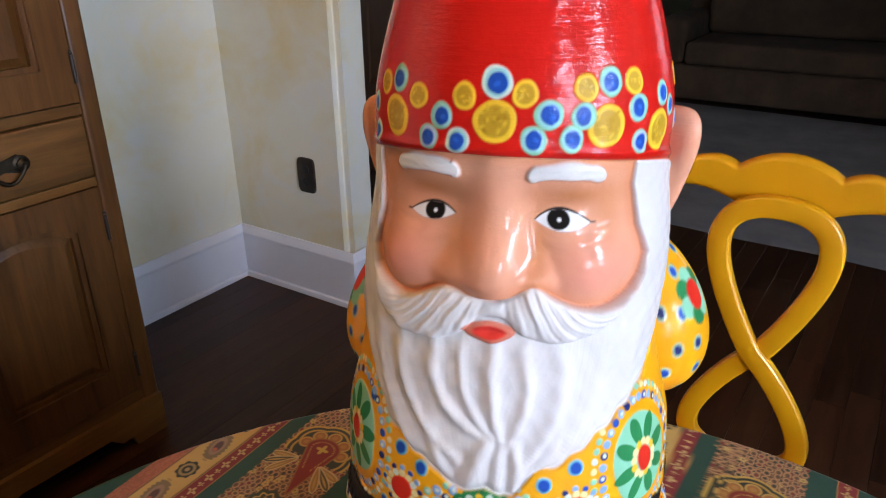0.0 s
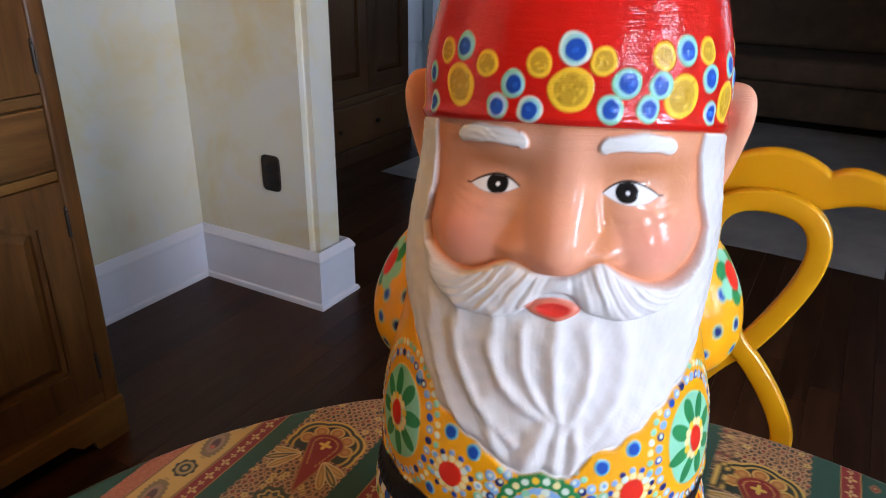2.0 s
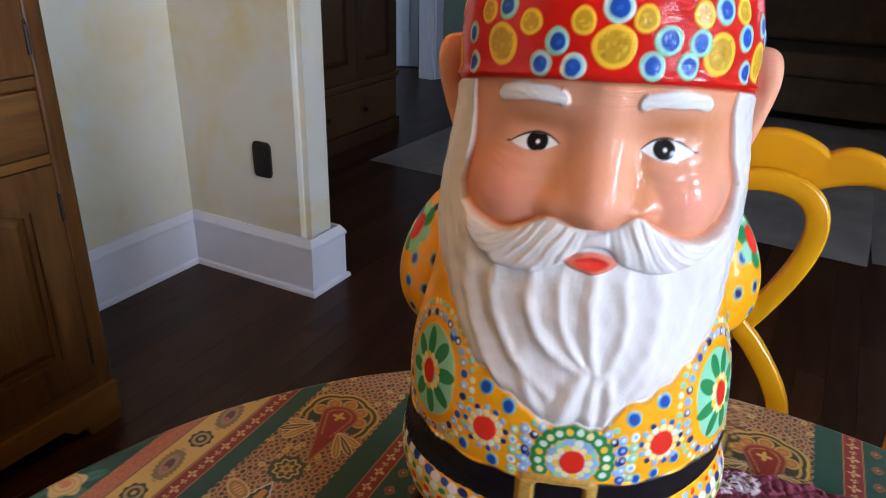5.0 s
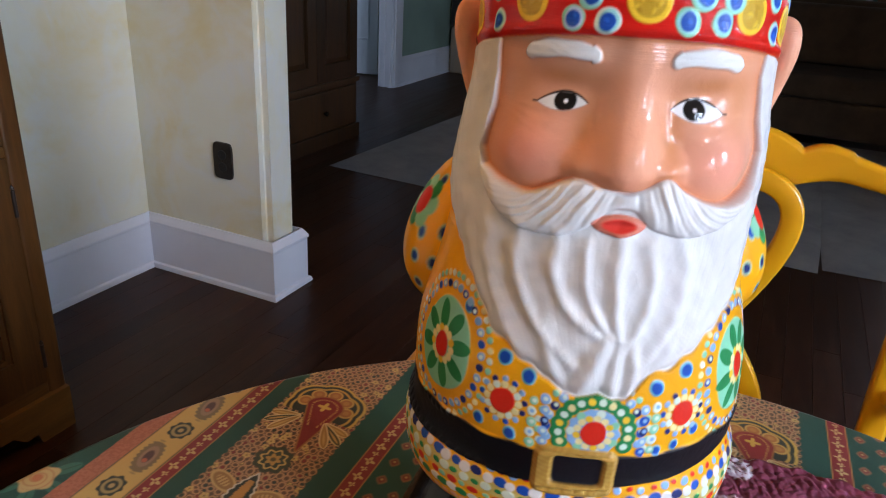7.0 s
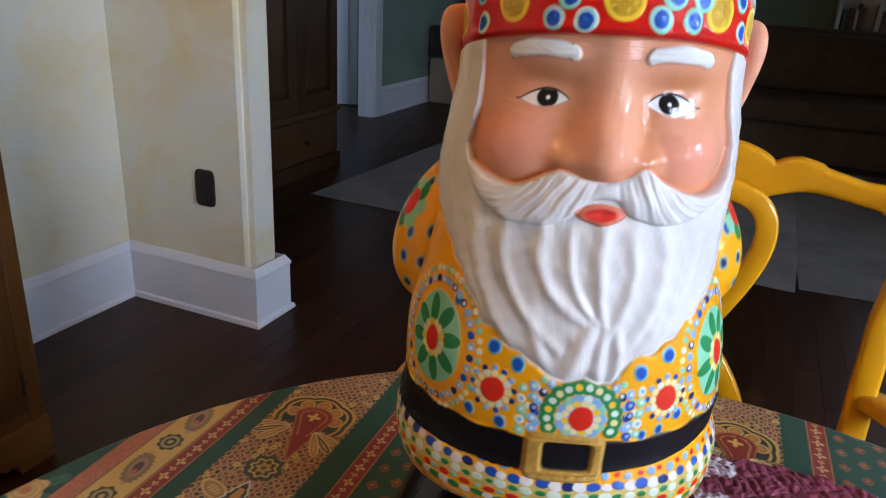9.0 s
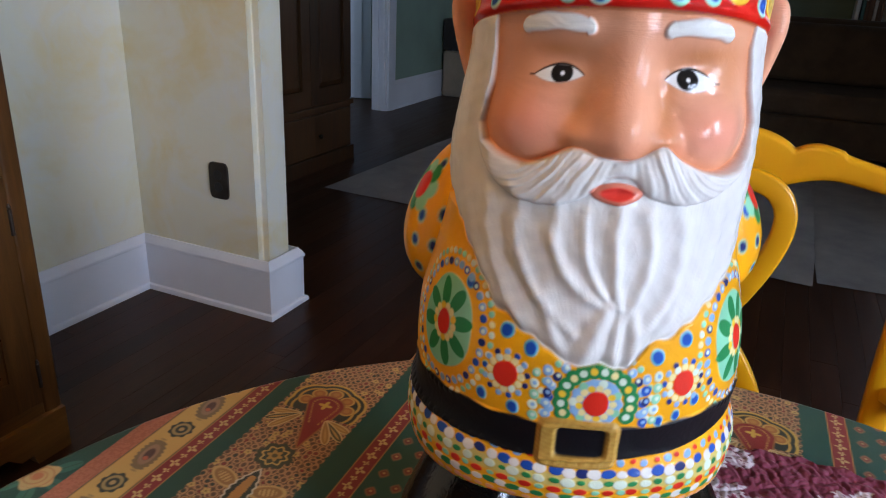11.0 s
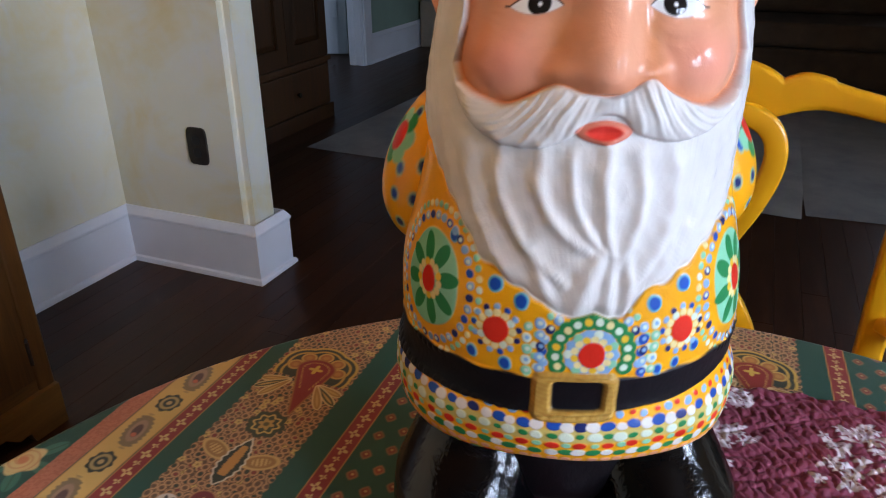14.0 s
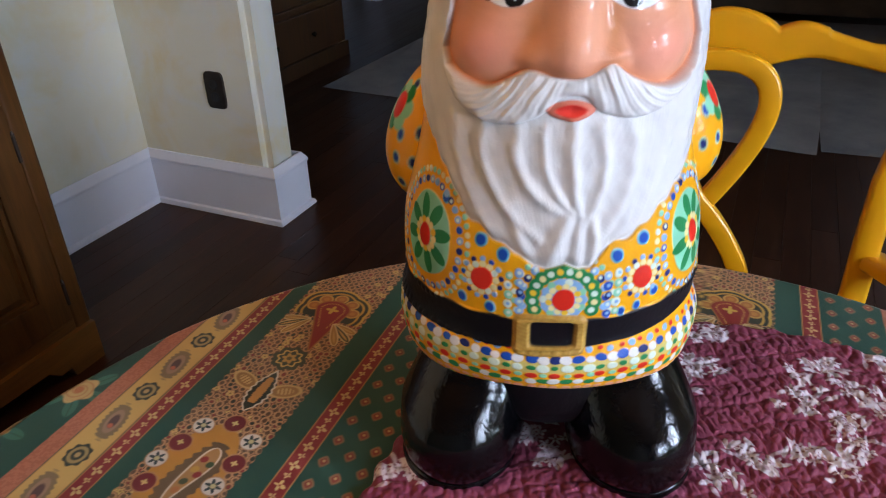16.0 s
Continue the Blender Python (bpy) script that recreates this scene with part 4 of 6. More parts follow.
    # discs on amber round a long drop
    c5 = cyc(V0 - 0.2320, PV)
    lay(col, edge((np.hypot(q / 0.030, c5 / 0.056) - 1) * 0.03, A), (0.43, 0.205, 0.035))
    t = np.clip((c5 + 0.034) / 0.066, 0, 1)
    w = 0.0118 * t ** 0.6 * np.sqrt(np.clip(1 - t ** 5, 0, 1))
    sway = q - 0.004 - 0.0035 * np.sin(c5 * 60)
    inside = (c5 > -0.034) & (c5 < 0.032)
    lay(col, edge((np.hypot(sway / 0.0165, c5 / 0.038) - 1 + 0.07 * np.cos(c5 * 800)) * 0.02, A), (0.13, 0.085, 0.045))
    lay(col, inside * edge(np.abs(sway) - w, A), (0.58, 0.50, 0.40))
    lay(col, inside * edge(np.abs(sway) - w + 0.0016, A), (0.36, 0.20, 0.07))
    for k, (mx, my) in enumerate(((-0.003, 0.018), (0.005, 0.015), (-0.002, 0.007), (0.004, 0.003), (0.0, -0.006), (0.001, -0.015))):
        lay(col, edge(np.hypot(sway - mx, c5 - my) - 0.0033, A), ((0.26, 0.03, 0.03), (0.05, 0.09, 0.04), (0.45, 0.27, 0.05), (0.26, 0.03, 0.03), (0.06, 0.08, 0.04), (0.40, 0.16, 0.05))[k])
    ring = ((-0.0205, 0.048, 1), (0.0275, 0.048, 1), (-0.0325, 0.0045, 1), (0.0272, -0.0012, 1), (0.0030, 0.060, 0), (-0.0262, 0.0255, 0), (0.0286, 0.0235, 0), (-0.0250, -0.0180, 0),
            (0.0270, -0.0260, 0), (-0.0205, -0.0420, 1), (0.0190, -0.0480, 1), (-0.0010, -0.0590, 0))
    for mx, my, pale in ring:
        dx, dy = q - mx, c5 - my
        d, an = np.hypot(dx, dy * 1.05), np.arctan2(dy, dx)
        if pale:
            lay(col, edge(d - 0.0098, A), (0.36, 0.20, 0.10))
            lay(col, edge(d - 0.0088, A), (0.54, 0.50, 0.44))
            lay(col, edge(d - 0.0052 - 0.0022 * np.cos(6 * an), A), (0.025, 0.045, 0.050))
            lay(col, edge(d - 0.0023, A), (0.46, 0.42, 0.22))
        else:
            lay(col, edge(d - 0.0105 - 0.0004 * np.cos(8 * an), A), (0.38, 0.20, 0.09))
            lay(col, edge(d - 0.0092, A), (0.15, 0.018, 0.026))
            lay(col, edge(d - 0.0024 - 0.0008 * np.cos(4 * an), A), (0.50, 0.42, 0.16))
    # roses on green
    q = p - 0.338
    for k, (off, px) in enumerate(((0.0, -0.014), (0.062, 0.018), (0.131, -0.016), (0.196, 0.012))):
        c = cyc(-1.545 + off, PV)
        d, an = np.hypot(q - px, c), np.arctan2(c, q - px)
        for j in range(6):
            a = j * 1.047 + k
            lx, ly = q - px - 0.022 * math.cos(a), c - 0.022 * math.sin(a)
            al, ac = lx * math.cos(a) + ly * math.sin(a), -lx * math.sin(a) + ly * math.cos(a)
            lay(col, edge((np.hypot(al / 0.012, ac / 0.006) - 1) * 0.008, A), (0.045, 0.150, 0.105))
            lay(col, edge(np.abs(ac) - 0.0006, A) * (np.abs(al) < 0.011), (0.03, 0.09, 0.06))
        lay(col, edge(d - 0.0155 - 0.0020 * np.cos(5 * an + k), 0.002), (0.52, 0.38, 0.16))
        lay(col, 0.6 * edge(np.abs(np.mod(d + 0.0012 * an, 0.0052) - 0.0026) - 0.0008, A) * (d < 0.014), (0.40, 0.17, 0.06))
        lay(col, edge(d - 0.0045, 0.002), (0.45, 0.17, 0.07))
    return np.minimum(col * 1.16, 0.8)


def tablecloth():
    xs = np.concatenate([np.arange(1.30, 1.478, 0.012), np.arange(1.478, 1.800, 0.0008), np.arange(1.800, 1.985, 0.004), np.arange(1.985, 2.200, 0.0011), np.arange(2.20, 2.74, 0.014)])
    ys = np.concatenate([np.arange(-2.30, -1.640, 0.014), np.arange(-1.640, -1.040, 0.0009), np.arange(-1.040, -0.86, 0.012)])
    gx, gy = np.meshgrid(xs, ys)
    col = cloth_paint(gx, gy)
    dx, dy = gx - TC[0], gy - TC[1]
    rho = np.hypot(dx, dy)
    an = np.arctan2(dy, dx)
    over = np.clip(rho - TR, 0, None)
    bend = 0.010
    t = np.clip(over / bend, 0, math.pi / 2)
    drop = np.where(over < bend * math.pi / 2, bend * (1 - np.cos(t)), bend + (over - bend * math.pi / 2))
    out = np.where(over < bend * math.pi / 2, bend * np.sin(t), bend)
    fold = np.clip(drop / 0.2, 0, 1) * 0.018 * (np.sin(an * 17) + 0.6 * np.sin(an * 29 + 1))
    rr = np.minimum(rho, TR) + out + fold
    k = rr / np.maximum(rho, 1e-6)
    z = TZ - drop + 0.0005 * np.sin(gx * 31) * np.sin(gy * 27)
    co = np.stack([TC[0] + dx * k, TC[1] + dy * k, z], -1)
    ob = grid_mesh("tablecloth", co, col, False, M_CLOTH)
    return tagged(ob, "green, red and gold striped paisley cotton tablecloth on a round table", "tablecloth")


tablecloth()
tb = thing("round_table", (TC[0], TC[1], 0), "round wooden pedestal table under a printed cloth", "table")
part("tabletop", lathe([(TR - 0.02, 0.722), (TR - 0.004, 0.730), (TR - 0.002, 0.748), (TR - 0.006, 0.754)], 96), M_CAB, tb)
part("pedestal", lathe([(0.07, 0.06), (0.075, 0.10), (0.05, 0.2), (0.06, 0.45), (0.09, 0.68), (0.12, 0.7215)], 28), M_CAB, tb)
for i in range(4):
    a = radians(45 + 90 * i)
    c, s = math.cos(a), math.sin(a)
    part("foot", sweep([(c * 0.04, s * 0.04, 0.10), (c * 0.18, s * 0.18, 0.09), (c * 0.32, s * 0.32, 0.03)], 0.05, 0.05, side=Vector((-s, c, 0)), round_=0.4), M_CAB, tb)

MC, MR = (2.068, -1.455), 0.288


def placemat():
    """Round quilted mat: puffed diamonds, crinkled stitching, printed sprays."""
    an = np.radians(np.concatenate([np.arange(62, 215, 0.24), np.arange(215, 422, 2.5)]))
    rad = np.linspace(0.0, 1.0, 330)
    A_, R_ = np.meshgrid(an, rad)
    lim = MR + 0.0022 * np.sin(A_ * 58)
    r = R_ * lim
    x, y = r * np.cos(A_), r * np.sin(A_)
    g = 0.0270
    wx = x + 0.0022 * np.sin(y * 95 + 1.3 * np.sin(x * 60)) + 0.0008 * np.sin(y * 410 + x * 170)
    wy = y + 0.0022 * np.sin(x * 88 + 1.1 * np.sin(y * 70)) + 0.0008 * np.sin(x * 380 - y * 210)
    a = (wx * 0.80 + wy * 0.60) / g
    b = (wx * 0.55 - wy * 0.835) / g
    fa, fb = np.abs(np.mod(a, 1) - 0.5) * 2, np.abs(np.mod(b, 1) - 0.5) * 2
    puff = (1 - fa ** 6) * (1 - fb ** 6)
    # puckers between the stitches: uneven ripples, longer than they are wide
    def cells(px_, py_, seed):
        cell = np.full_like(x, 9.0)
        cx, cy = np.floor(px_), np.floor(py_)
        for i in (-1, 0, 1):
            for j in (-1, 0, 1):
                px, py = cx + i + 0.05 + 0.9 * hash2(cx + i, cy + j, seed), cy + j + 0.05 + 0.9 * hash2(cx + i, cy + j, seed + 3)
                cell = np.minimum(cell, np.hypot(px_ - px, py_ - py))
        return np.clip(1 - cell ** 2, 0, 1)

    pucker = 0.65 * cells((wx * 0.9 + wy * 0.43) / 0.0058, (wx * 0.43 - wy * 0.9) / 0.0105, 0) + 0.35 * cells((wx * 0.5 + wy * 0.87) / 0.0072, (wx * 0.87 - wy * 0.5) / 0.0040, 9)
    h = 0.0012 + 0.0004 * puff ** 0.4 + 0.0046 * pucker * (0.65 + 0.35 * puff)
    ripple = np.sin(A_ * MR / 0.0022 + 1.5 * np.sin(A_ * 31) + 9 * R_) * np.exp(-((1 - R_) * MR / 0.016))
    h = h + 0.0009 * ripple
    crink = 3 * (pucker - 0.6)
    fade = np.clip((1 - R_) * MR / 0.006, 0, 1)
    z = TZ + 0.0018 + h * np.sqrt(fade)
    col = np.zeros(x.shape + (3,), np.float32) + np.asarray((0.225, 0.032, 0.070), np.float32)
    # shade of the dips between puckers, multiplied into the burgundy
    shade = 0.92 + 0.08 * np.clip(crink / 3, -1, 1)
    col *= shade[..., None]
    # sprays of small pale blossoms and leaves
    rnd = np.random.RandomState(11)
    heads = [np.array(c) for c in ((-0.078, 0.258), (-0.084, 0.202), (-0.098, 0.165), (0.012, 0.237), (0.051, 0.214), (0.006, 0.190), (0.040, 0.160), (-0.032, 0.110), (-0.050, 0.080), (0.064, 0.265), (-0.179, 0.059), (0.016, 0.124))]
    while len(heads) < 18:
        c = rnd.uniform(-0.28, 0.28, 2)
        if np.hypot(*c) < 0.275 and all(np.hypot(*(c - o)) > 0.076 for o in heads):
            heads.append(c)
    for c in heads:
        lean = rnd.uniform(0, 6.28)
        for k in range(rnd.randint(24, 38)):
            along = rnd.uniform(-0.024, 0.024)
            offs = rnd.normal(0, 0.0070)
            px = c[0] + along * math.cos(lean) - offs * math.sin(lean)
            py = c[1] + along * math.sin(lean) + offs * math.cos(lean)
            near = np.hypot(x - px, y - py) < 0.014
            if not near.any():
                continue
            xx, yy = x[near] - px, y[near] - py
            sub = col[near]
            tone = (0.66, 0.59, 0.64) if rnd.rand() < 0.75 else (0.50, 0.38, 0.44)
            if rnd.rand() < 0.45:
                ang = np.arctan2(yy, xx)
                d = np.hypot(xx, yy) - 0.0058 * (0.62 + 0.38 * np.cos(5 * ang + rnd.uniform(0, 6)))
                lay(sub, edge(d, 0.0009), tone)
                lay(sub, edge(np.hypot(xx, yy) - 0.0011, 0.001), (0.22, 0.10, 0.12))
            else:
                t = lean + rnd.normal(0, 0.9)
                al, ac = xx * math.cos(t) + yy * math.sin(t), -xx * math.sin(t) + yy * math.cos(t)
                d = (np.hypot(al / rnd.uniform(0.0042, 0.0085), (ac + 12 * al * al) / 0.0020) - 1) * 0.003
                lay(sub, edge(d, 0.0009), tone)
            col[near] = sub
    co = np.stack([MC[0] + x, MC[1] + y, z], -1)
    rim = co[-1:].copy()
    rim[..., 2] = TZ + 0.0012
    co = np.concatenate([co, rim], 0)
    col = np.concatenate([col, col[-1:]], 0)
    ob = grid_mesh("placemat", co, col, True, M_MAT)
    return tagged(ob, "round burgundy quilted placemat with pale floral sprays on the tablecloth", "placemat")


placemat()

# ---- garden gnome: one turned and modelled clay figure ----
GX, GY, GTURN = 1.8745, -1.361, 19.0
RED, SKIN, WHITE, YEL, BLACK = (0.52, 0.009, 0.005, 0.12), (0.70, 0.325, 0.195, 0.13), (0.71, 0.69, 0.67, 0.22), (0.80, 0.360, 0.005, 0.24), (0.004, 0.004, 0.006, 0.50)
BLUE, NAVY, SKY, MINT, GREEN = (0.012, 0.07, 0.36, 0.3), (0.012, 0.022, 0.13, 0.3), (0.22, 0.40, 0.66, 0.35), (0.24, 0.56, 0.36, 0.35), (0.018, 0.21, 0.060, 0.35)
PALE, CREAM, LEMON, OCHRE, POPPY = (0.62, 0.72, 0.60, 0.35), (0.78, 0.66, 0.30, 0.35), (0.80, 0.50, 0.03, 0.3), (0.48, 0.29, 0.018, 0.33), (0.62, 0.022, 0.010, 0.3)
GOLD, PINK, GRASS = (0.36, 0.20, 0.035, 0.36), (0.74, 0.33, 0.20, 0.35), (0.30, 0.55, 0.08, 0.3)

BODY_Z = (0.8440, 0.8470, 0.8520, 0.8620, 0.8750, 0.8860, 0.8960, 0.9020, 0.9180, 0.9240, 0.940, 0.958, 0.980, 1.000, 1.020, 1.040, 1.060, 1.100, 1.140)
BODY_R = (0.0900, 0.0960, 0.1000, 0.1040, 0.1062, 0.1060, 0.1030, 0.1004, 0.1000, 0.1006, 0.1004, 0.0988, 0.0935, 0.0885, 0.0845, 0.0825, 0.0815, 0.0800, 0.0780)
HAT_Z = (1.100, 1.112, 1.118, 1.126, 1.140, 1.152, 1.166, 1.180, 1.195, 1.230, 1.270, 1.300, 1.322, 1.334, 1.340)
HAT_R = (0.0780, 0.0780, 0.0784, 0.0788, 0.0790, 0.0780, 0.0752, 0.0715, 0.0670, 0.0590, 0.0460, 0.0340, 0.0220, 0.0110, 0.0005)


def head_shift(z):
    """The head leans a little back and aside from the body's axis."""
    k = sstep(z, 1.015, 1.100)
    return 0.0038 * k, 0.0050 * k


def bump2(x, z, x0, z0, sx, sz):
    return np.exp(-(((x - x0) / sx) ** 2 + ((z - z0) / sz) ** 2))


def sstep(v, a, b):
    t = np.clip((v - a) / (b - a), 0, 1)
    return t * t * (3 - 2 * t)


# locks of the beard: root, bend and foot (angle, height), width at root and foot, relief
BEARD_LOCKS = (
    (-61, 1.044, -53, 1.012, -27, 0.977, 0.0110, 0.0060, 0.0012),
    (-46, 1.036, -41, 0.999, -18, 0.968, 0.0100, 0.0060, 0.0020),
    (-31, 1.040, -34, 1.006, -7, 0.974, 0.0080, 0.0050, 0.0034),
    (-17, 1.040, -21, 1.007, 3, 0.988, 0.0070, 0.0045, 0.0030),
    (-7, 1.037, -8, 1.010, 5, 0.990, 0.0050, 0.0035, 0.0022),
    (4, 1.040, 3, 1.016, 7, 0.990, 0.0075, 0.0040, 0.0036),
    (14, 1.037, 20, 1.012, 9, 0.984, 0.0060, 0.0045, 0.0028),
    (26, 1.040, 33, 1.009, 15, 0.976, 0.0085, 0.0055, 0.0030),
    (43, 1.040, 48, 1.008, 20, 0.973, 0.0100, 0.0060, 0.0020),
    (59, 1.037, 64, 1.007, 35, 0.984, 0.0100, 0.0060, 0.0012),
)
BEARD_TAILS = (
    (4, 0.990, -1, 0.974, -3, 0.955, 0.0060, 0.0090, 0.0036),
    (8, 0.988, 6, 0.972, 7, 0.953, 0.0045, 0.0055, 0.0026),
    (12, 0.987, 14, 0.972, 12, 0.953, 0.0050, 0.0052, 0.0032),
    (-18, 0.996, -15, 0.977, -9, 0.955, 0.0070, 0.0060, 0.0024),
    (-33, 0.994, -28, 0.980, -19, 0.963, 0.0070, 0.0050, 0.0022),
    (27, 0.990, 24, 0.979, 17, 0.964, 0.0070, 0.0050, 0.0020),
)


def flow(v, at, to):
    """A smooth curve through a few heights."""
    at, to = np.asarray(at, float), np.asarray(to, float)
    slope = np.gradient(to, at)
    i = np.clip(np.searchsorted(at, v) - 1, 0, len(at) - 2)
    h = at[i + 1] - at[i]
    t = np.clip((v - at[i]) / h, 0, 1)
    return (2 * t ** 3 - 3 * t ** 2 + 1) * to[i] + (t ** 3 - 2 * t ** 2 + t) * h * slope[i] + (3 * t ** 2 - 2 * t ** 3) * to[i + 1] + (t ** 3 - t ** 2) * h * slope[i + 1]


class Canvas:
    """The figure's skin as a grid over angle and height, with its paint."""

    def __init__(self):
        th = np.concatenate([np.arange(-118, 118.01, 0.36), np.arange(122, 240, 4.0)])
        z = np.concatenate([np.arange(0.844, 1.2046, 0.0006), np.linspace(1.206, 1.340, 64)])
        self.th, self.zz = np.radians(th), z
        self.T, self.Z = np.meshgrid(self.th, z)
        self.col = np.zeros(self.T.shape + (4,), np.float32)
        self.lift = np.zeros(self.T.shape, np.float32)

    def window(self, th0, z0, r, rad):
        w = r * 1.5 / rad + 0.01
        i0, i1 = np.searchsorted(self.th, (th0 - w, th0 + w))
        j0, j1 = np.searchsorted(self.zz, (z0 - r * 1.6 - 0.001, z0 + r * 1.6 + 0.001))
        return slice(j0, j1), slice(i0, i1)

    def dot(self, deg, z0, r, color, sq=1.0, tilt=0.0, lift=0.0004, petals=0, depth=0.0, soft=0.0010):
        """A painted dot, oval or small flower; sq: height over width."""
        th0 = radians(deg)
        rad = float(np.interp(z0, self.zz, self.mid))
        j, i = self.window(th0, z0, r * max(1, sq) * (1 + depth), rad)
        dx, dz = (self.T[j, i] - th0) * rad, (self.Z[j, i] - z0) * self.stretch(z0)
        c, s = math.cos(tilt), math.sin(tilt)
        al, ac = dx * c + dz * s, (-dx * s + dz * c) / sq
        d = np.hypot(al, ac)
        an, h = np.arctan2(ac, al), 40 * (deg * 0.37 + z0 * 91)
        lim = r * (1 + depth * np.cos(petals * an)) if petals else r * (1 + 0.035 * np.sin(2 * an + h) + 0.018 * np.sin(3 * an + 1.7 * h) + 0.012 * np.sin(5 * an + 2.3 * h))
        m = edge(d - lim, soft)
        sub = self.col[j, i]
        lay(sub, m, color)
        self.col[j, i] = sub
        if lift:
            self.lift[j, i] = self.lift[j, i] * (1 - m) + m * lift

    def stretch(self, z0):
        dr = (np.interp(z0 + 0.004, self.zz, self.mid) - np.interp(z0 - 0.004, self.zz, self.mid)) / 0.008
        return math.sqrt(1 + min(4, dr * dr))

    def ring(self, deg, z0, radius, count, r, colors, start=0.0, span=360.0, sq=1.0, oval=1.0):
        rad = float(np.interp(z0, self.zz, self.mid))
        st = self.stretch(z0)
        for k in range(count):
            a = radians(start + span * k / (count if span == 360.0 else max(1, count - 1)))
            dx, dz = radius * math.cos(a), radius * oval * math.sin(a)
            self.dot(deg + math.degrees(dx / rad), z0 + dz / st, r, colors[k % len(colors)], sq)


def gnome_form(cv):
    T, Z = cv.T, cv.Z
    ct = np.cos(T)
    front = np.clip(ct, 0, 1)
    base = flow(Z, BODY_Z, BODY_R)
    # body: a little shallower in front than it is wide
    R = base * (1 - 0.055 * front ** 2)
    rim = 1.1135 + 0.0198 * np.abs(front) ** 0.8
    hat = Z > rim
    hw = sstep(Z, rim - 0.0012, rim + 0.0012)
    round_ = 0.0016 * np.exp(-((Z - rim - 0.0035) / 0.0030) ** 2)
    X = 0.078 * np.sin(T)
    Xm, X = X, (0.0790 - 0.0105 * front ** 3) * np.sin(T)
    F = front > 0.05
    # face
    face = (Z > 1.02) & F
    fr = 0.0785 - 0.0060 * front ** 3
    for t in (-1, 1):
        fr += 0.0094 * np.exp(-(((X - t * 0.0425) / 0.0185) ** 2 + ((Z - 1.0735) / 0.0180) ** 2) ** 1.25)
        fr += 0.0026 * bump2(X, Z, t * 0.0310, 1.1245, 0.0190, 0.0070)
        fr -= 0.0034 * bump2(X, Z, t * 0.0265, 1.1060, 0.0140, 0.0085)
        # ball of the eye under its lids, soft bag below
        fr += 0.0020 * bump2(X, Z, t * 0.0300, 1.1010, 0.0115, 0.0060)
        fr += 0.0007 * bump2(X, Z, t * 0.0310, 1.0905, 0.0120, 0.0030)
        fr -= 0.0022 * bump2(X, Z, t * 0.0165, 1.0960, 0.0070, 0.0140)
    # nose: broad bridge, round bulb and wings
    along = sstep(Z, 1.132, 1.082)
    cut = sstep(Z, 1.0600, 1.0655)
    fr += (0.0026 + 0.0036 * along) * np.exp(-np.abs(X / (0.0090 + 0.0050 * along)) ** 2.2) * cut
    bulb = ((X + 0.0005) / 0.0150) ** 2 + (np.where(Z > 1.0745, (Z - 1.0745) / 0.0190, (Z - 1.0745) / 0.0130)) ** 2
    fr += 0.0104 * np.exp(-bulb ** 1.15) * cut
    for t in (-1, 1):
        fr += 0.0054 * bump2(X, Z, t * 0.0190, 1.0725, 0.0070, 0.0075) * cut
        # smile fold beside the nose, crease at the eye's corner
        fr -= 0.0005 * np.exp(-((np.abs(X - 0.001 - t * (0.0245 + 0.30 * (1.082 - Z))) / 0.0028) ** 2)) * sstep(Z, 1.062, 1.068) * (1 - sstep(Z, 1.082, 1.092))
        for k in (0, 1, 2):
            fr += 0.00022 * np.exp(-(((Z - 1.0965 + 0.0042 * k - (0.10 + 0.12 * k) * (t * X - 0.044)) / 0.0012) ** 2)) * np.exp(-(((t * X - 0.0465) / 0.0060) ** 2))
        for k in (0, 1, 2):
            fr += 0.00010 * np.exp(-(((Z - 1.0930 + 0.0050 * k - 60 * (t * X - 0.030) ** 2) / 0.0011) ** 2)) * np.exp(-(((t * X - 0.030) / 0.0085) ** 2))
    R = np.where(face, fr, R)
    # beard: soft locks that run together; lower edge falls to two points
    deg = np.degrees(T)
    lo = np.interp(deg, (-110, -80, -66, -55, -43.5, -36, -28.7, -20.4, -12.9, -8, -3.5, 3, 8, 12, 14.8, 18.8, 28.9, 38.6, 50.8, 62.4, 75, 110),
                   (1.045, 1.032, 1.0192, 1.0078, 0.9922, 0.9800, 0.9750, 0.9676, 0.9622, 0.9570, 0.9560, 0.9590, 0.9560, 0.9565, 0.9616, 0.9690, 0.9730, 0.9820, 0.9916, 0.9994, 1.012, 1.045))
    lo = lo + 0.0012 * np.sin(deg * 0.62 + 1.0) * sstep(np.abs(deg - 2), 14, 20)
    # boundary between skin and beard
    up = flow(deg, (-64, -57, -49, -42, -31, -24.4, -15.8, -6, 3.3, 8.7, 14.1, 23.1, 32.1, 42, 50, 59.5, 66),
                   (1.078, 1.066, 1.0610, 1.0582, 1.0570, 1.0610, 1.0672, 1.0645, 1.0632, 1.0660, 1.0705, 1.0636, 1.0582, 1.0562, 1.0588, 1.0645, 1.078))
    west = np.interp(Z, (1.055, 1.0714, 1.093, 1.1224, 1.14), (-50, -57.0, -55.0, -55.4, -56))
    east = np.interp(Z, (1.055, 1.066, 1.0774, 1.0936, 1.1158, 1.14), (50, 60, 61.8, 55.5, 51.5, 54))
    out = np.maximum(up - Z, np.maximum(west - deg, deg - east) * 0.00137)
    out = np.where(front > 0.02, out, 0.01)
    side = sstep(np.abs(deg), 88, 94)
    inb = edge(lo - Z, 0.0022) * edge(-out, 0.0014) * (1 - hw) * (1 - side * (Z < 1.04))
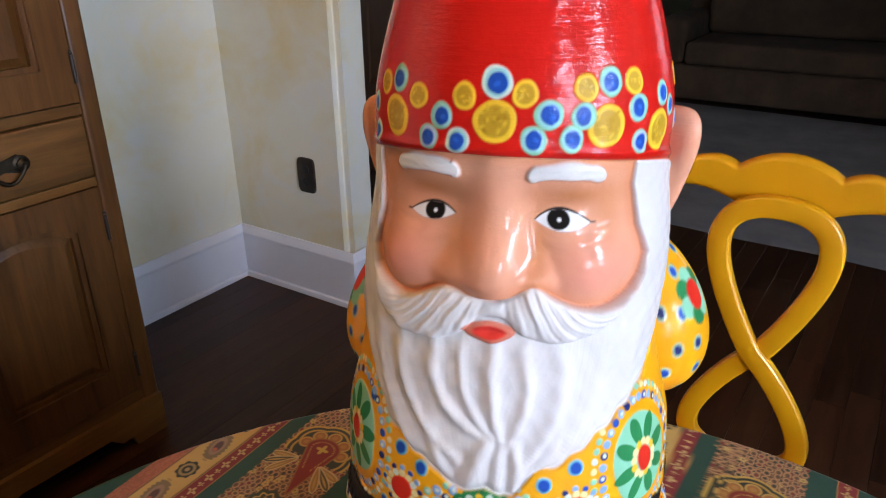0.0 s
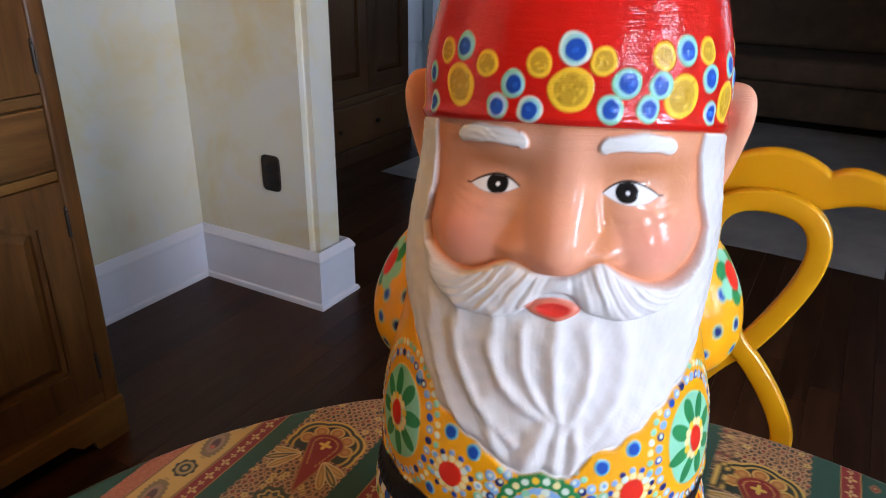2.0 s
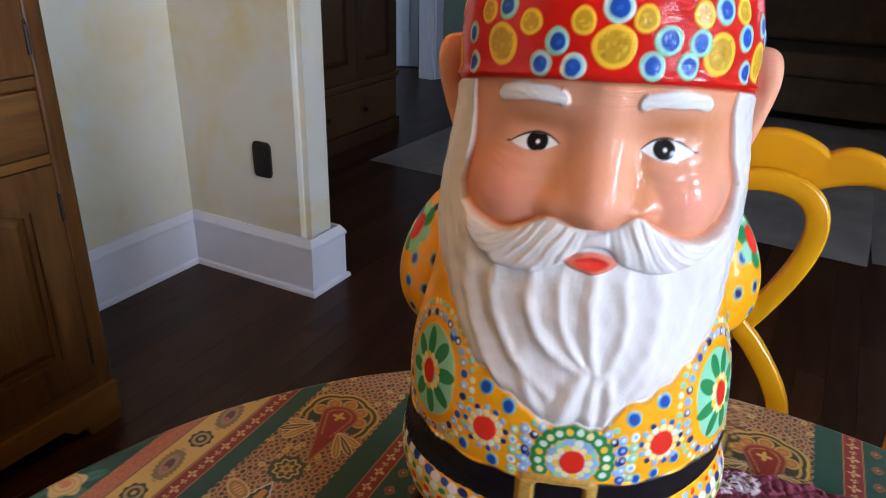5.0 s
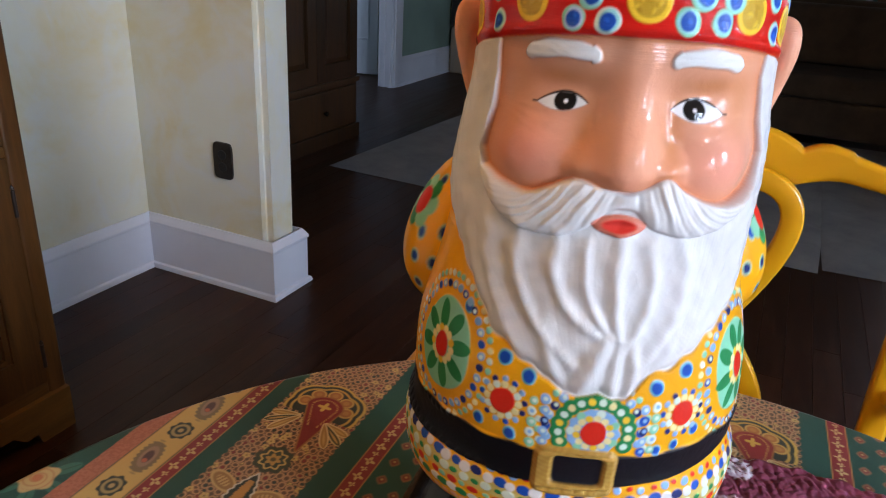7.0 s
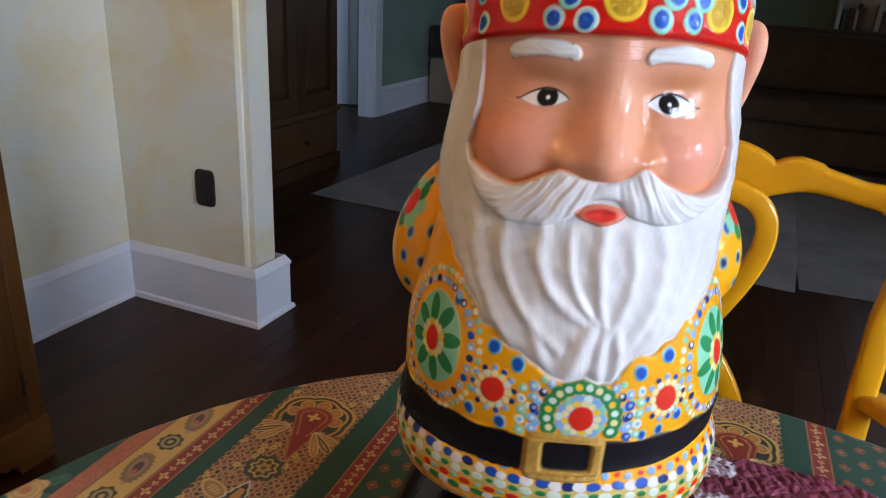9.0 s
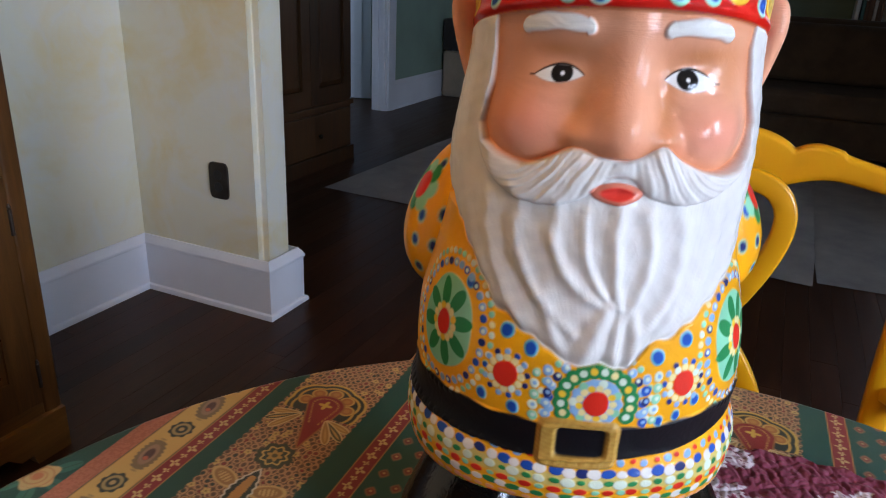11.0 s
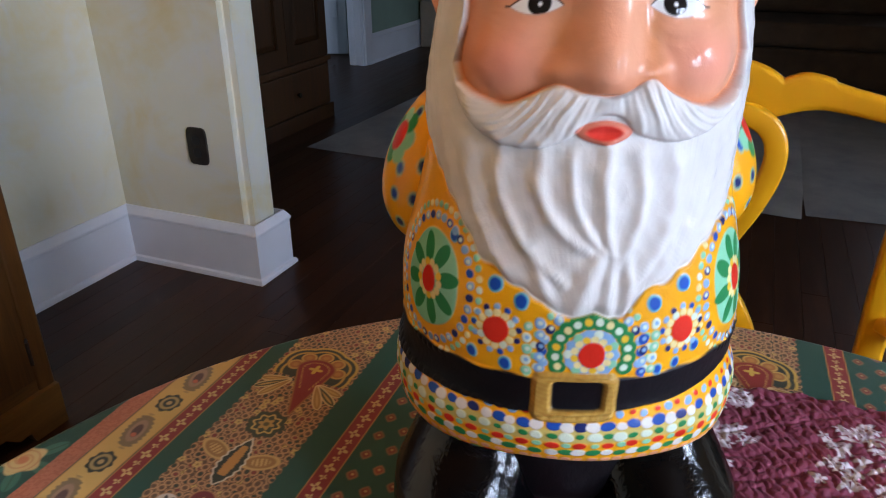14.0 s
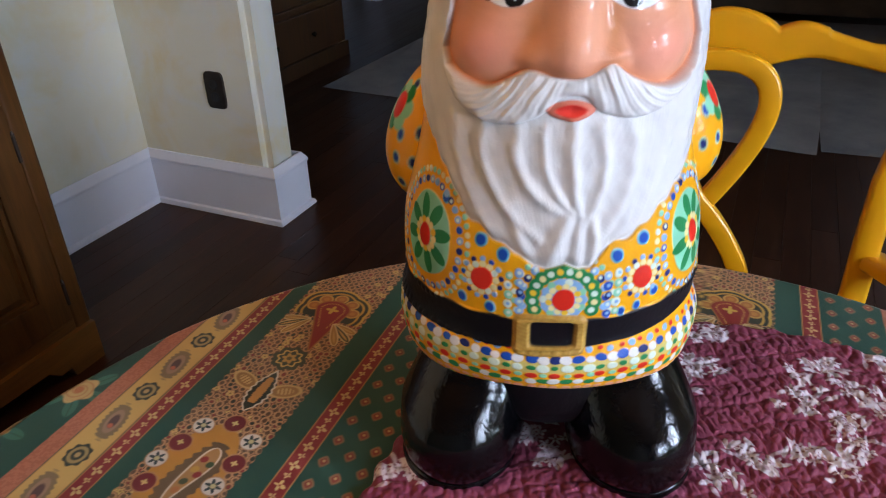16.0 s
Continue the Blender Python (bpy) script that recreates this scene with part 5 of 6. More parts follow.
    inp = edge(lo - Z, 0.0009) * edge(-out, 0.0009) * ~hat * (1 - side * (Z < 1.04))
    flank = flow(Z, (0.950, 0.975, 1.000, 1.020, 1.040, 1.060, 1.080, 1.100, 1.130), (0.0950, 0.0925, 0.0875, 0.0862, 0.0865, 0.0862, 0.0842, 0.0812, 0.0790))
    nose_side = flow(Z, (0.950, 0.975, 1.000, 1.020, 1.040, 1.060, 1.080, 1.100, 1.130), (0.0930, 0.0912, 0.0882, 0.0856, 0.0832, 0.0812, 0.0800, 0.0792, 0.0790))
    bb = flank + (nose_side - flank) * front ** 2
    swell = np.zeros_like(Z)
    for a0, z0, a1, z1, a2, z2, w0, w1, tall in BEARD_LOCKS + BEARD_TAILS:
        # one lock: a rounded ridge along a bent line, thinner at its ends
        best, at_ = np.full_like(Z, 9.0), np.zeros_like(Z)
        for k in range(41):
            f = k / 40
            p, q_, r_ = (1 - f) ** 2, 2 * f * (1 - f), f * f
            d = np.hypot((deg - p * a0 - q_ * a1 - r_ * a2) * 0.00155, Z - p * z0 - q_ * z1 - r_ * z2)
            near = d < best
            best, at_ = np.where(near, d, best), np.where(near, f, at_)
        w = w0 + (w1 - w0) * at_
        ridge = 0.95 * tall * np.exp(-2.2 * (best / w) ** 2) * (0.45 + 0.55 * np.sin(math.pi * np.clip(0.08 + 0.9 * at_, 0, 1)))
        swell = (swell ** 2.4 + ridge ** 2.4) ** (1 / 2.4)
    half = np.interp(Z, (0.950, 0.965, 0.980, 1.000, 1.030, 1.060, 1.120), (17, 25, 36, 46, 60, 72, 84))
    q = (deg - 3.0) / half
    comb = q * 13 + 0.9 * np.sin((Z - 0.945) * 38 + q * 4) + 0.6 * np.sin(q * 9 + Z * 50)
    hair = np.sin(2 * math.pi * comb) * (0.6 + 0.4 * np.sin(comb * 1.7 + Z * 120)) + 0.5 * np.sin(2 * math.pi * comb * 2.3 + 1.0)
    lump = np.sin(deg * 0.31 + Z * 90) * np.sin(Z * 310 - deg * 0.12) + 0.7 * np.sin(deg * 0.67 - Z * 170 + 1) * np.sin(Z * 520 + deg * 0.23)
    bb = bb + swell * (0.86 + 0.04 * lump) + 0.00004 * hair + 0.00022 * lump * sstep(Z, 0.96, 0.98)
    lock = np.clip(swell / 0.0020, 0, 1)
    bb = bb - 0.0030 * np.clip(1 - (Z - lo) / 0.008, 0, 1) ** 2
    # moustache: two full lobes, combed outwards from under the nose
    low = flow(deg, (-62, -54, -47, -41, -35, -28, -17, -7.5, -3, 2, 7, 11, 17.4, 28, 37, 45, 53, 62),
                    (1.071, 1.059, 1.0495, 1.0435, 1.0402, 1.0385, 1.0398, 1.0462, 1.0530, 1.0550, 1.0535, 1.0478, 1.0440, 1.0420, 1.0442, 1.0500, 1.0585, 1.071))
    tall = np.maximum(up - low, 0.002) + 0.0012
    down = (up + 0.0012 - Z) / tall
    a = np.abs(deg - 2.6)
    u = a / (1 + 1.0 * np.clip(down, 0, 1) ** 1.3)
    u = u + 0.16 * np.sin(deg * 0.45 + Z * 260) + 0.12 * np.sin(deg * 0.21 - Z * 410)
    strand = np.sin(2 * math.pi * u / 4.3) * (0.7 + 0.3 * np.sin(deg * 0.5)) + 0.30 * np.sin(2 * math.pi * u / 1.9 + 0.6 + 0.1 * deg)
    body = np.clip(1 - (2 * np.clip(down, 0, 1) - 1) ** 2, 0, 1) ** 0.42 * (down > 0) * (down < 1) * (1 - sstep(a, 44, 60)) * (0.55 + 0.45 * sstep(a, 3, 14))
    bb = bb + body * (0.0046 + 0.00055 * strand * (0.5 + 0.5 * sstep(a, 0.5, 4.0)) * (1 - 0.65 * sstep(a, 26, 46)))
    bb = bb - 0.0012 * bump2(deg, Z, 1.7, 1.0470, 11.0, 0.0050)
    mx_ = np.abs(Xm - 0.0023)
    mz_ = np.abs(Z - 1.0472 - 0.02 * mx_)
    mouth = (mx_ / 0.0125) ** 1.6 + (mz_ / 0.0055) ** 1.8
    bb = bb + np.clip(1 - mouth, 0, 1) ** 0.5 * 0.0026 - 0.0018 * np.clip(1 - (mx_ / 0.0085) ** 1.3 - (mz_ / 0.0030) ** 1.5, 0, 1)
    R = R * (1 - inb) + bb * inb
    R = R * (1 - hw) + (flow(Z, HAT_Z, HAT_R) + round_) * hw
    # belt, buckle and hem
    bz, bh = 0.9112 + 0.00006 * deg, np.clip(0.0104 - 0.00002 * deg, 0.008, 0.0125)
    belt = edge(np.abs(Z - bz) - bh, 0.0014) * 0.0014
    R = R + belt
    bk = (np.abs((deg + 1.2) / 13.4) ** 7 + np.abs((Z - 0.9106 - 0.00004 * deg) / 0.0150) ** 7) ** (1 / 7)
    hole = (np.abs((deg + 0.3) / 7.9) ** 8 + np.abs((Z - 0.9117 - 0.00004 * deg) / 0.0090) ** 8) ** (1 / 8)
    ringm = np.clip((1 - bk) * 8, 0, 1) * np.clip((hole - 0.95) * 6, 0, 1)
    R = R + 0.0024 * ringm
    # slight unevenness of the cast
    R = R + 0.0004 * np.sin(deg * 0.13 + Z * 60) * (1 - sstep(Z, 0.95, 1.00))
    cv.inp, cv.Xm, cv.R, cv.X, cv.out, cv.hat, cv.inb, cv.mouth, cv.bk, cv.hole, cv.lock, cv.rim, cv.bz, cv.bh = inp, Xm, R, X, out, hat, inb, mouth, bk, hole, lock, rim, bz, bh
    cv.mid = R[:, np.abs(cv.th).argmin()] * 0 + np.where(cv.zz > 1.1260, np.interp(cv.zz, HAT_Z, HAT_R), np.interp(cv.zz, BODY_Z, BODY_R) * 0.97)


def gnome_paint(cv):
    T, Z, X, col = cv.T, cv.Z, cv.X, cv.col
    deg = np.degrees(T)
    col[...] = YEL
    rnd = random.Random(3)
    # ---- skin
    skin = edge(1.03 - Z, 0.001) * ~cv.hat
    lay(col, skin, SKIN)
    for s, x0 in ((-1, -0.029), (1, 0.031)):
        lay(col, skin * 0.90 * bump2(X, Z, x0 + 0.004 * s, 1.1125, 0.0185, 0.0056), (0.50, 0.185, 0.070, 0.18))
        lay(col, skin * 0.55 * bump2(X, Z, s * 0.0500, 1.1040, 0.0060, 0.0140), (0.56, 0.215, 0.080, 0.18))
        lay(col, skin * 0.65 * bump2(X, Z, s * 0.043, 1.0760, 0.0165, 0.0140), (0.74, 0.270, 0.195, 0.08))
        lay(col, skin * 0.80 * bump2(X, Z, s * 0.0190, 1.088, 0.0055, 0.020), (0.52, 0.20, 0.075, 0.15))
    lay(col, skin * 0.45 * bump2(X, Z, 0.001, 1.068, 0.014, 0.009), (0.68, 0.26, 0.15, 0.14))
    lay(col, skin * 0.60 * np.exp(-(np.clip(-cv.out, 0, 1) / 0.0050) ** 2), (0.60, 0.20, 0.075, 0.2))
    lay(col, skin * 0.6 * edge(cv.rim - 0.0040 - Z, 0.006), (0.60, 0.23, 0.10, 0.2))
    # ---- beard and hair
    lay(col, cv.inp, WHITE)
    # faint shade painted into the grooves between the locks
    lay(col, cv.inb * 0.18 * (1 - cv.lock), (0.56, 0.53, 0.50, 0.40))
    lay(col, (np.abs(deg) > 92) * edge(1.045 - Z, 0.002) * ~cv.hat, WHITE)
    # ---- mouth
    lay(col, edge((cv.mouth - 1) * 0.006, 0.0012), (0.62, 0.185, 0.120, 0.20))
    lay(col, edge(((np.abs(cv.Xm - 0.0023) / 0.0080) ** 1.8 + (np.abs(Z - 1.0472) / 0.0034) ** 1.8 - 1) * 0.003, 0.0016), (0.66, 0.040, 0.028, 0.15))
    # ---- eyebrows
    for s, x0, z0 in ((-1, -0.0331, 1.1240), (1, 0.0302, 1.1240)):
        lx = (X - x0) * s
        arc = z0 + 0.0018 - 11.0 * (lx + 0.002) ** 2
        w = (0.0041 + 0.00030 * np.sin(lx * 420 + s)) * np.clip(1 - np.clip(-lx - 0.004, 0, 1) / 0.05, 0.5, 1)
        d = np.maximum(np.abs(Z - arc) - w, np.abs(lx) - 0.0170)
        m = edge(np.where(np.abs(lx) > 0.0130, np.hypot(np.abs(lx) - 0.0130, Z - arc) - 0.0040, d), 0.0012)
        lay(col, m, (0.74, 0.73, 0.69, 0.36))
        cv.lift += m * (0.0013 + 0.00010 * np.sin(lx * 520 - Z * 1700 + 2.5 * np.sin(lx * 310)))
    # ---- eyes
    for s, x0, z0, wide, dark in ((-1, -0.0316, 1.1000, 0.0114, -0.0302), (1, 0.0299, 1.1000, 0.0123, 0.0280)):
        lx, lz = (X - x0) * s, Z - z0
        t = np.clip(np.abs(lx) / wide, 0, 1)
        top = (0.0056 + 0.0004 * s) * (1 - t ** 2.0) * (1 - 0.10 * np.clip(lx / wide, -1, 1)) - 0.0008 * lx / wide
        bot = -(0.0040 + 0.0006 * s) * (1 - t ** 2.0) - 0.0008 * lx / wide
        d = np.maximum(np.maximum(lz - top, bot - lz), np.abs(lx) - wide)
        reach = np.abs(lx - 0.0010) - wide - 0.0012
        lid = edge(np.abs(lz - top - 0.0003) - 0.0007 * (1 - 0.4 * t), 0.0007) * edge(reach, 0.001)
        m = edge(d, 0.0009)
        lay(col, m, (0.80, 0.80, 0.78, 0.30))
        iris = np.hypot(X - dark, Z - 1.1014)
        lay(col, m * edge(iris - 0.0050, 0.0008), (0.010, 0.008, 0.007, 0.12))
        lay(col, edge(np.hypot(X - dark - 0.0003, Z - 1.1012) - 0.0009, 0.0007), (0.85, 0.85, 0.85, 0.2))
        lay(col, lid, (0.015, 0.010, 0.008, 0.3))
        lay(col, edge(np.abs(lz - bot) - 0.0003, 0.0007) * (np.abs(lx) < wide) * 0.5, (0.40, 0.13, 0.06, 0.3))
    # ---- hat
    lay(col, edge(cv.rim - Z, 0.0010), RED)
    gem = ((-0.3, 1.1494), (37.5, 1.1458), (63.8, 1.1390), (-41.3, 1.1458), (-78.4, 1.1330), (106, 1.14))
    for a, z in gem:
        cv.dot(a, z, 0.0096, LEMON, 1.02)
        cv.dot(a, z, 0.0070, OCHRE, 1.05, lift=0.0003)
        for k in range(14):
            cv.dot(a + rnd.uniform(-4.5, 4.5), z + rnd.uniform(-0.006, 0.006), rnd.uniform(0.0008, 0.0020), rnd.choice(((0.55, 0.36, 0.05, 0.3), (0.42, 0.24, 0.012, 0.3), (0.66, 0.42, 0.03, 0.3))), 0.5, rnd.uniform(0, 3), lift=0.0005, soft=0.002)
    small = ((-50.7, 1.1596), (-29.8, 1.1572), (-11.1, 1.1596), (9.4, 1.1614), (30.0, 1.1632), (49.8, 1.1638), (88, 1.160), (-84, 1.158))
    for a, z in small:
        cv.dot(a, z, 0.0057, LEMON, 1.08)
        cv.dot(a, z, 0.0040, OCHRE, 1.08, lift=0.0003)
        for k in range(5):
            cv.dot(a + rnd.uniform(-2.4, 2.4), z + rnd.uniform(-0.003, 0.003), rnd.uniform(0.0007, 0.0015), rnd.choice(((0.62, 0.40, 0.05, 0.3), (0.70, 0.45, 0.03, 0.3))), 0.5, rnd.uniform(0, 3), lift=0.0005, soft=0.0015)
    blue = ((0.1, 1.1662, 1.28), (-40.6, 1.1632, 1.12), (-59.2, 1.1478, 0.9), (-56.8, 1.1340, 0.95), (-19.0, 1.1500, 1.08), (-24.0, 1.1398, 1), (-12.5, 1.1398, 1.05), (17.4, 1.1524, 1.2), (28.9, 1.1512, 1.08),
            (12.3, 1.1416, 1.1), (24.9, 1.1416, 1.05), (39.3, 1.1650, 1.15), (51.2, 1.1518, 1.15), (52.3, 1.1362, 1), (67.0, 1.1554, 1.05), (74, 1.148, 0.9), (86, 1.138, 1.0), (98, 1.160, 1.0))
    for a, z, k in blue:
        cv.dot(a + rnd.uniform(-0.3, 0.3), z, 0.0054 * k, PALE if rnd.random() < 0.4 else MINT, 1.06)
        cv.dot(a, z, 0.0045 * k, (0.30, 0.62, 0.62, 0.3) if rnd.random() < 0.6 else (0.45, 0.55, 0.70, 0.3), 1.06, lift=0.0004)
        cv.dot(a + rnd.uniform(-0.4, 0.4), z + rnd.uniform(-0.0003, 0.0003), 0.0034 * k, BLUE, 1.12, lift=0.0007)
        cv.dot(a + rnd.uniform(-0.8, 0.8), z + rnd.uniform(-0.001, 0.001), 0.0013 * k, (0.02, 0.11, 0.50, 0.3), 0.7, rnd.uniform(0, 3), lift=0.0009)
    # ---- jacket: keep the paint off the beard
    keep = cv.inp.copy()
    save = col.copy()
    for a, z, k in ((-28.4, 0.9685, 1), (-19.4, 0.9622, 1), (32.8, 0.9700, 1), (22.0, 0.9625, 1), (-34.8, 0.9280, 0.85), (-23.3, 0.9260, 0.9), (38.6, 0.9330, 0.8), (31.0, 0.9265, 0.7), (-47, 0.986, 0.8), (44, 1.000, 0.8), (24.5, 0.925, 0.7)):
        cv.dot(a, z, 0.0043 * k, (0.12, 0.42, 0.52, 0.3), 1.1)
        cv.dot(a, z, 0.0031 * k, BLUE, 1.15, lift=0.0006)
    # side medallions: leaf flower in a beaded oval
    for a, z in ((-55.5, 0.9572), (61.0, 0.9595)):
        s = -1 if a < 0 else 1
        cv.ring(a, z, 0.0370, 46, 0.0019, (MINT, PALE, CREAM, MINT), 0, oval=1.12)
        cv.ring(a, z, 0.0315, 34, 0.0024, (NAVY, SKY, BLUE, SKY, SKY), 0, oval=1.12)
        cv.ring(a, z, 0.0315, 17, 0.0012, (PALE,), 10, oval=1.12)
        cv.dot(a, z, 0.0245, MINT, 1.10)
        rad = float(np.interp(z, cv.zz, cv.mid))
        for k in range(8):
            an = radians(45 * k + 14)
            dx, dz = 0.0158 * math.cos(an), 0.0175 * math.sin(an)
            cv.dot(a + math.degrees(dx / rad), z + dz, 0.0086, GREEN, 0.50, an)
        cv.ring(a, z, 0.0093, 13, 0.0024, (CREAM, LEMON, CREAM), 0)
        cv.dot(a, z, 0.0064, POPPY, 1.2, lift=0.0007)
    for a, z in ((-26.8, 0.9445), (32.6, 0.9455)):
        cv.ring(a, z, 0.0126, 13, 0.0018, (NAVY, SKY, BLUE, SKY), 8)
        cv.ring(a, z, 0.0092, 12, 0.0022, (CREAM, PALE, CREAM), 0)
        cv.dot(a, z, 0.0072, POPPY, 1.05, lift=0.0007)
    # middle flower over the buckle
    a, z = 3.1, 0.9365
    cv.ring(a, z, 0.0300, 19, 0.0019, (PALE, MINT), -18, 216)
    cv.ring(a, z, 0.0255, 15, 0.0026, (SKY, BLUE, SKY, NAVY), -14, 208)
    cv.ring(a, z, 0.0255, 15, 0.0011, (PALE,), -10, 200)
    cv.ring(a, z, 0.0190, 14, 0.0045, (GREEN,), -24, 228)
    cv.ring(a, z, 0.0187, 14, 0.0020, (PALE, CREAM, PALE, LEMON), -24, 228)
    cv.dot(a, z, 0.0140, SKY, 1.0)
    cv.ring(a, z, 0.0122, 14, 0.0024, (SKY, MINT, SKY, PALE), 0)
    cv.ring(a, z, 0.0090, 13, 0.0021, (CREAM, LEMON, CREAM), 0)
    cv.dot(a, z, 0.0070, POPPY, 1.05, lift=0.0007)
    for a, tones, z0 in ((-12.8, (SKY, SKY, NAVY), 0.9265), (-16.6, (MINT, PALE), 0.9240), (18.9, (BLUE, SKY, NAVY), 0.9250), (22.4, (MINT, PALE, MINT), 0.9260)):
        for k in range(5):
            at_ = a + rnd.uniform(-0.4, 0.4)
            cv.dot(at_, z0 + 0.0064 * k, 0.0027 * rnd.uniform(0.85, 1.1), tones[k % len(tones)], 1.08)
            cv.dot(at_ + 0.2, z0 + 0.0003 + 0.0064 * k, 0.0012, PALE if tones[k % len(tones)] in (SKY, MINT) else SKY)
    # ---- skirt: rows of dots under the belt
    lay(col, 0.55 * edge(np.abs(Z - 0.8850) - 0.0060, 0.004), (0.36, 0.52, 0.22, 0.35))
    step = 4.22
    for k in range(-27, 28):
        a = 1.2 + step * (k + rnd.uniform(-0.10, 0.10))
        col_ = ((0.8995, 0.0020, POPPY, 0.8), (0.8930, 0.0041, BLUE if k % 8 else NAVY, 0.84), (0.8848, 0.0029, GREEN, 0.80), (0.8768, 0.0038, POPPY, 0.84), (0.8688, 0.0038, WHITE, 0.95), (0.8605, 0.0028, PINK, 0.9)) if k % 2 == 0 else \
               ((0.8990, 0.0027, SKY, 0.85), (0.8922, 0.0036, WHITE, 1.0), (0.8845, 0.0038, PALE, 0.95), (0.8768, 0.0026, MINT, 0.9), (0.8690, 0.0044, GREEN, 0.80), (0.8605, 0.0028, PINK, 0.9))
        if a < -16:
            col_ = col_ + ((0.8535, 0.0032, POPPY if k % 2 else GREEN, 0.8), (0.8475, 0.0030, GRASS if k % 3 else BLUE, 0.9))
        for z, r, c, sq in col_:
            cv.dot(a + rnd.uniform(-0.4, 0.4), z + rnd.uniform(-0.0006, 0.0006), r * 1.04 * rnd.uniform(0.82, 1.08), c, sq * rnd.uniform(0.9, 1.1), rnd.uniform(-0.3, 0.3))
    lay(col, edge(Z - 0.8570, 0.0015) * 0.9 * edge(-deg - 14, 6.0), (0.70, 0.36, 0.20, 0.3))
    lay(col, edge(Z - 0.8455, 0.0010) * edge(deg + 14, 6.0), (0.55, 0.62, 0.12, 0.3))
    # ---- belt and buckle
    lay(col, edge(np.abs(Z - cv.bz) - cv.bh + 0.0006 * np.sin(deg * 0.35), 0.0010), BLACK)
    bm = edge((cv.bk - 1) * 0.015, 0.0010)
    lay(col, bm, GOLD)
    lay(col, bm * 0.4 * (0.5 + 0.5 * np.sin(deg * 1.3 + Z * 700) * np.sin(Z * 1500 - deg * 0.8 + 2 * np.sin(deg * 0.5))), (0.55, 0.35, 0.08, 0.3))
    lay(col, edge((cv.hole - 1) * 0.010, 0.0010), BLACK)
    m = keep * (Z > 0.945)
    col[...] = col * (1 - m[..., None]) + save * m[..., None]
    cv.lift *= 1 - m * (Z < 1.03)


def blob(center, radii, m, na=72, nz=54, power=1.0):
    """A modelled lump as a grid; returns places, quads and unit coordinates."""
    a = np.linspace(0, 2 * math.pi, na, endpoint=False)
    b = np.linspace(-math.pi / 2, math.pi / 2, nz)
    A_, B_ = np.meshgrid(a, b)
    cb = np.sign(np.cos(B_)) * np.abs(np.cos(B_)) ** power
    sb = np.sign(np.sin(B_)) * np.abs(np.sin(B_)) ** power
    p = np.stack([radii[0] * cb * np.cos(A_), radii[1] * cb * np.sin(A_), radii[2] * sb], -1)
    mm = np.array(m.to_3x3())
    p = p @ mm.T + np.asarray(center)
    return p, A_, B_


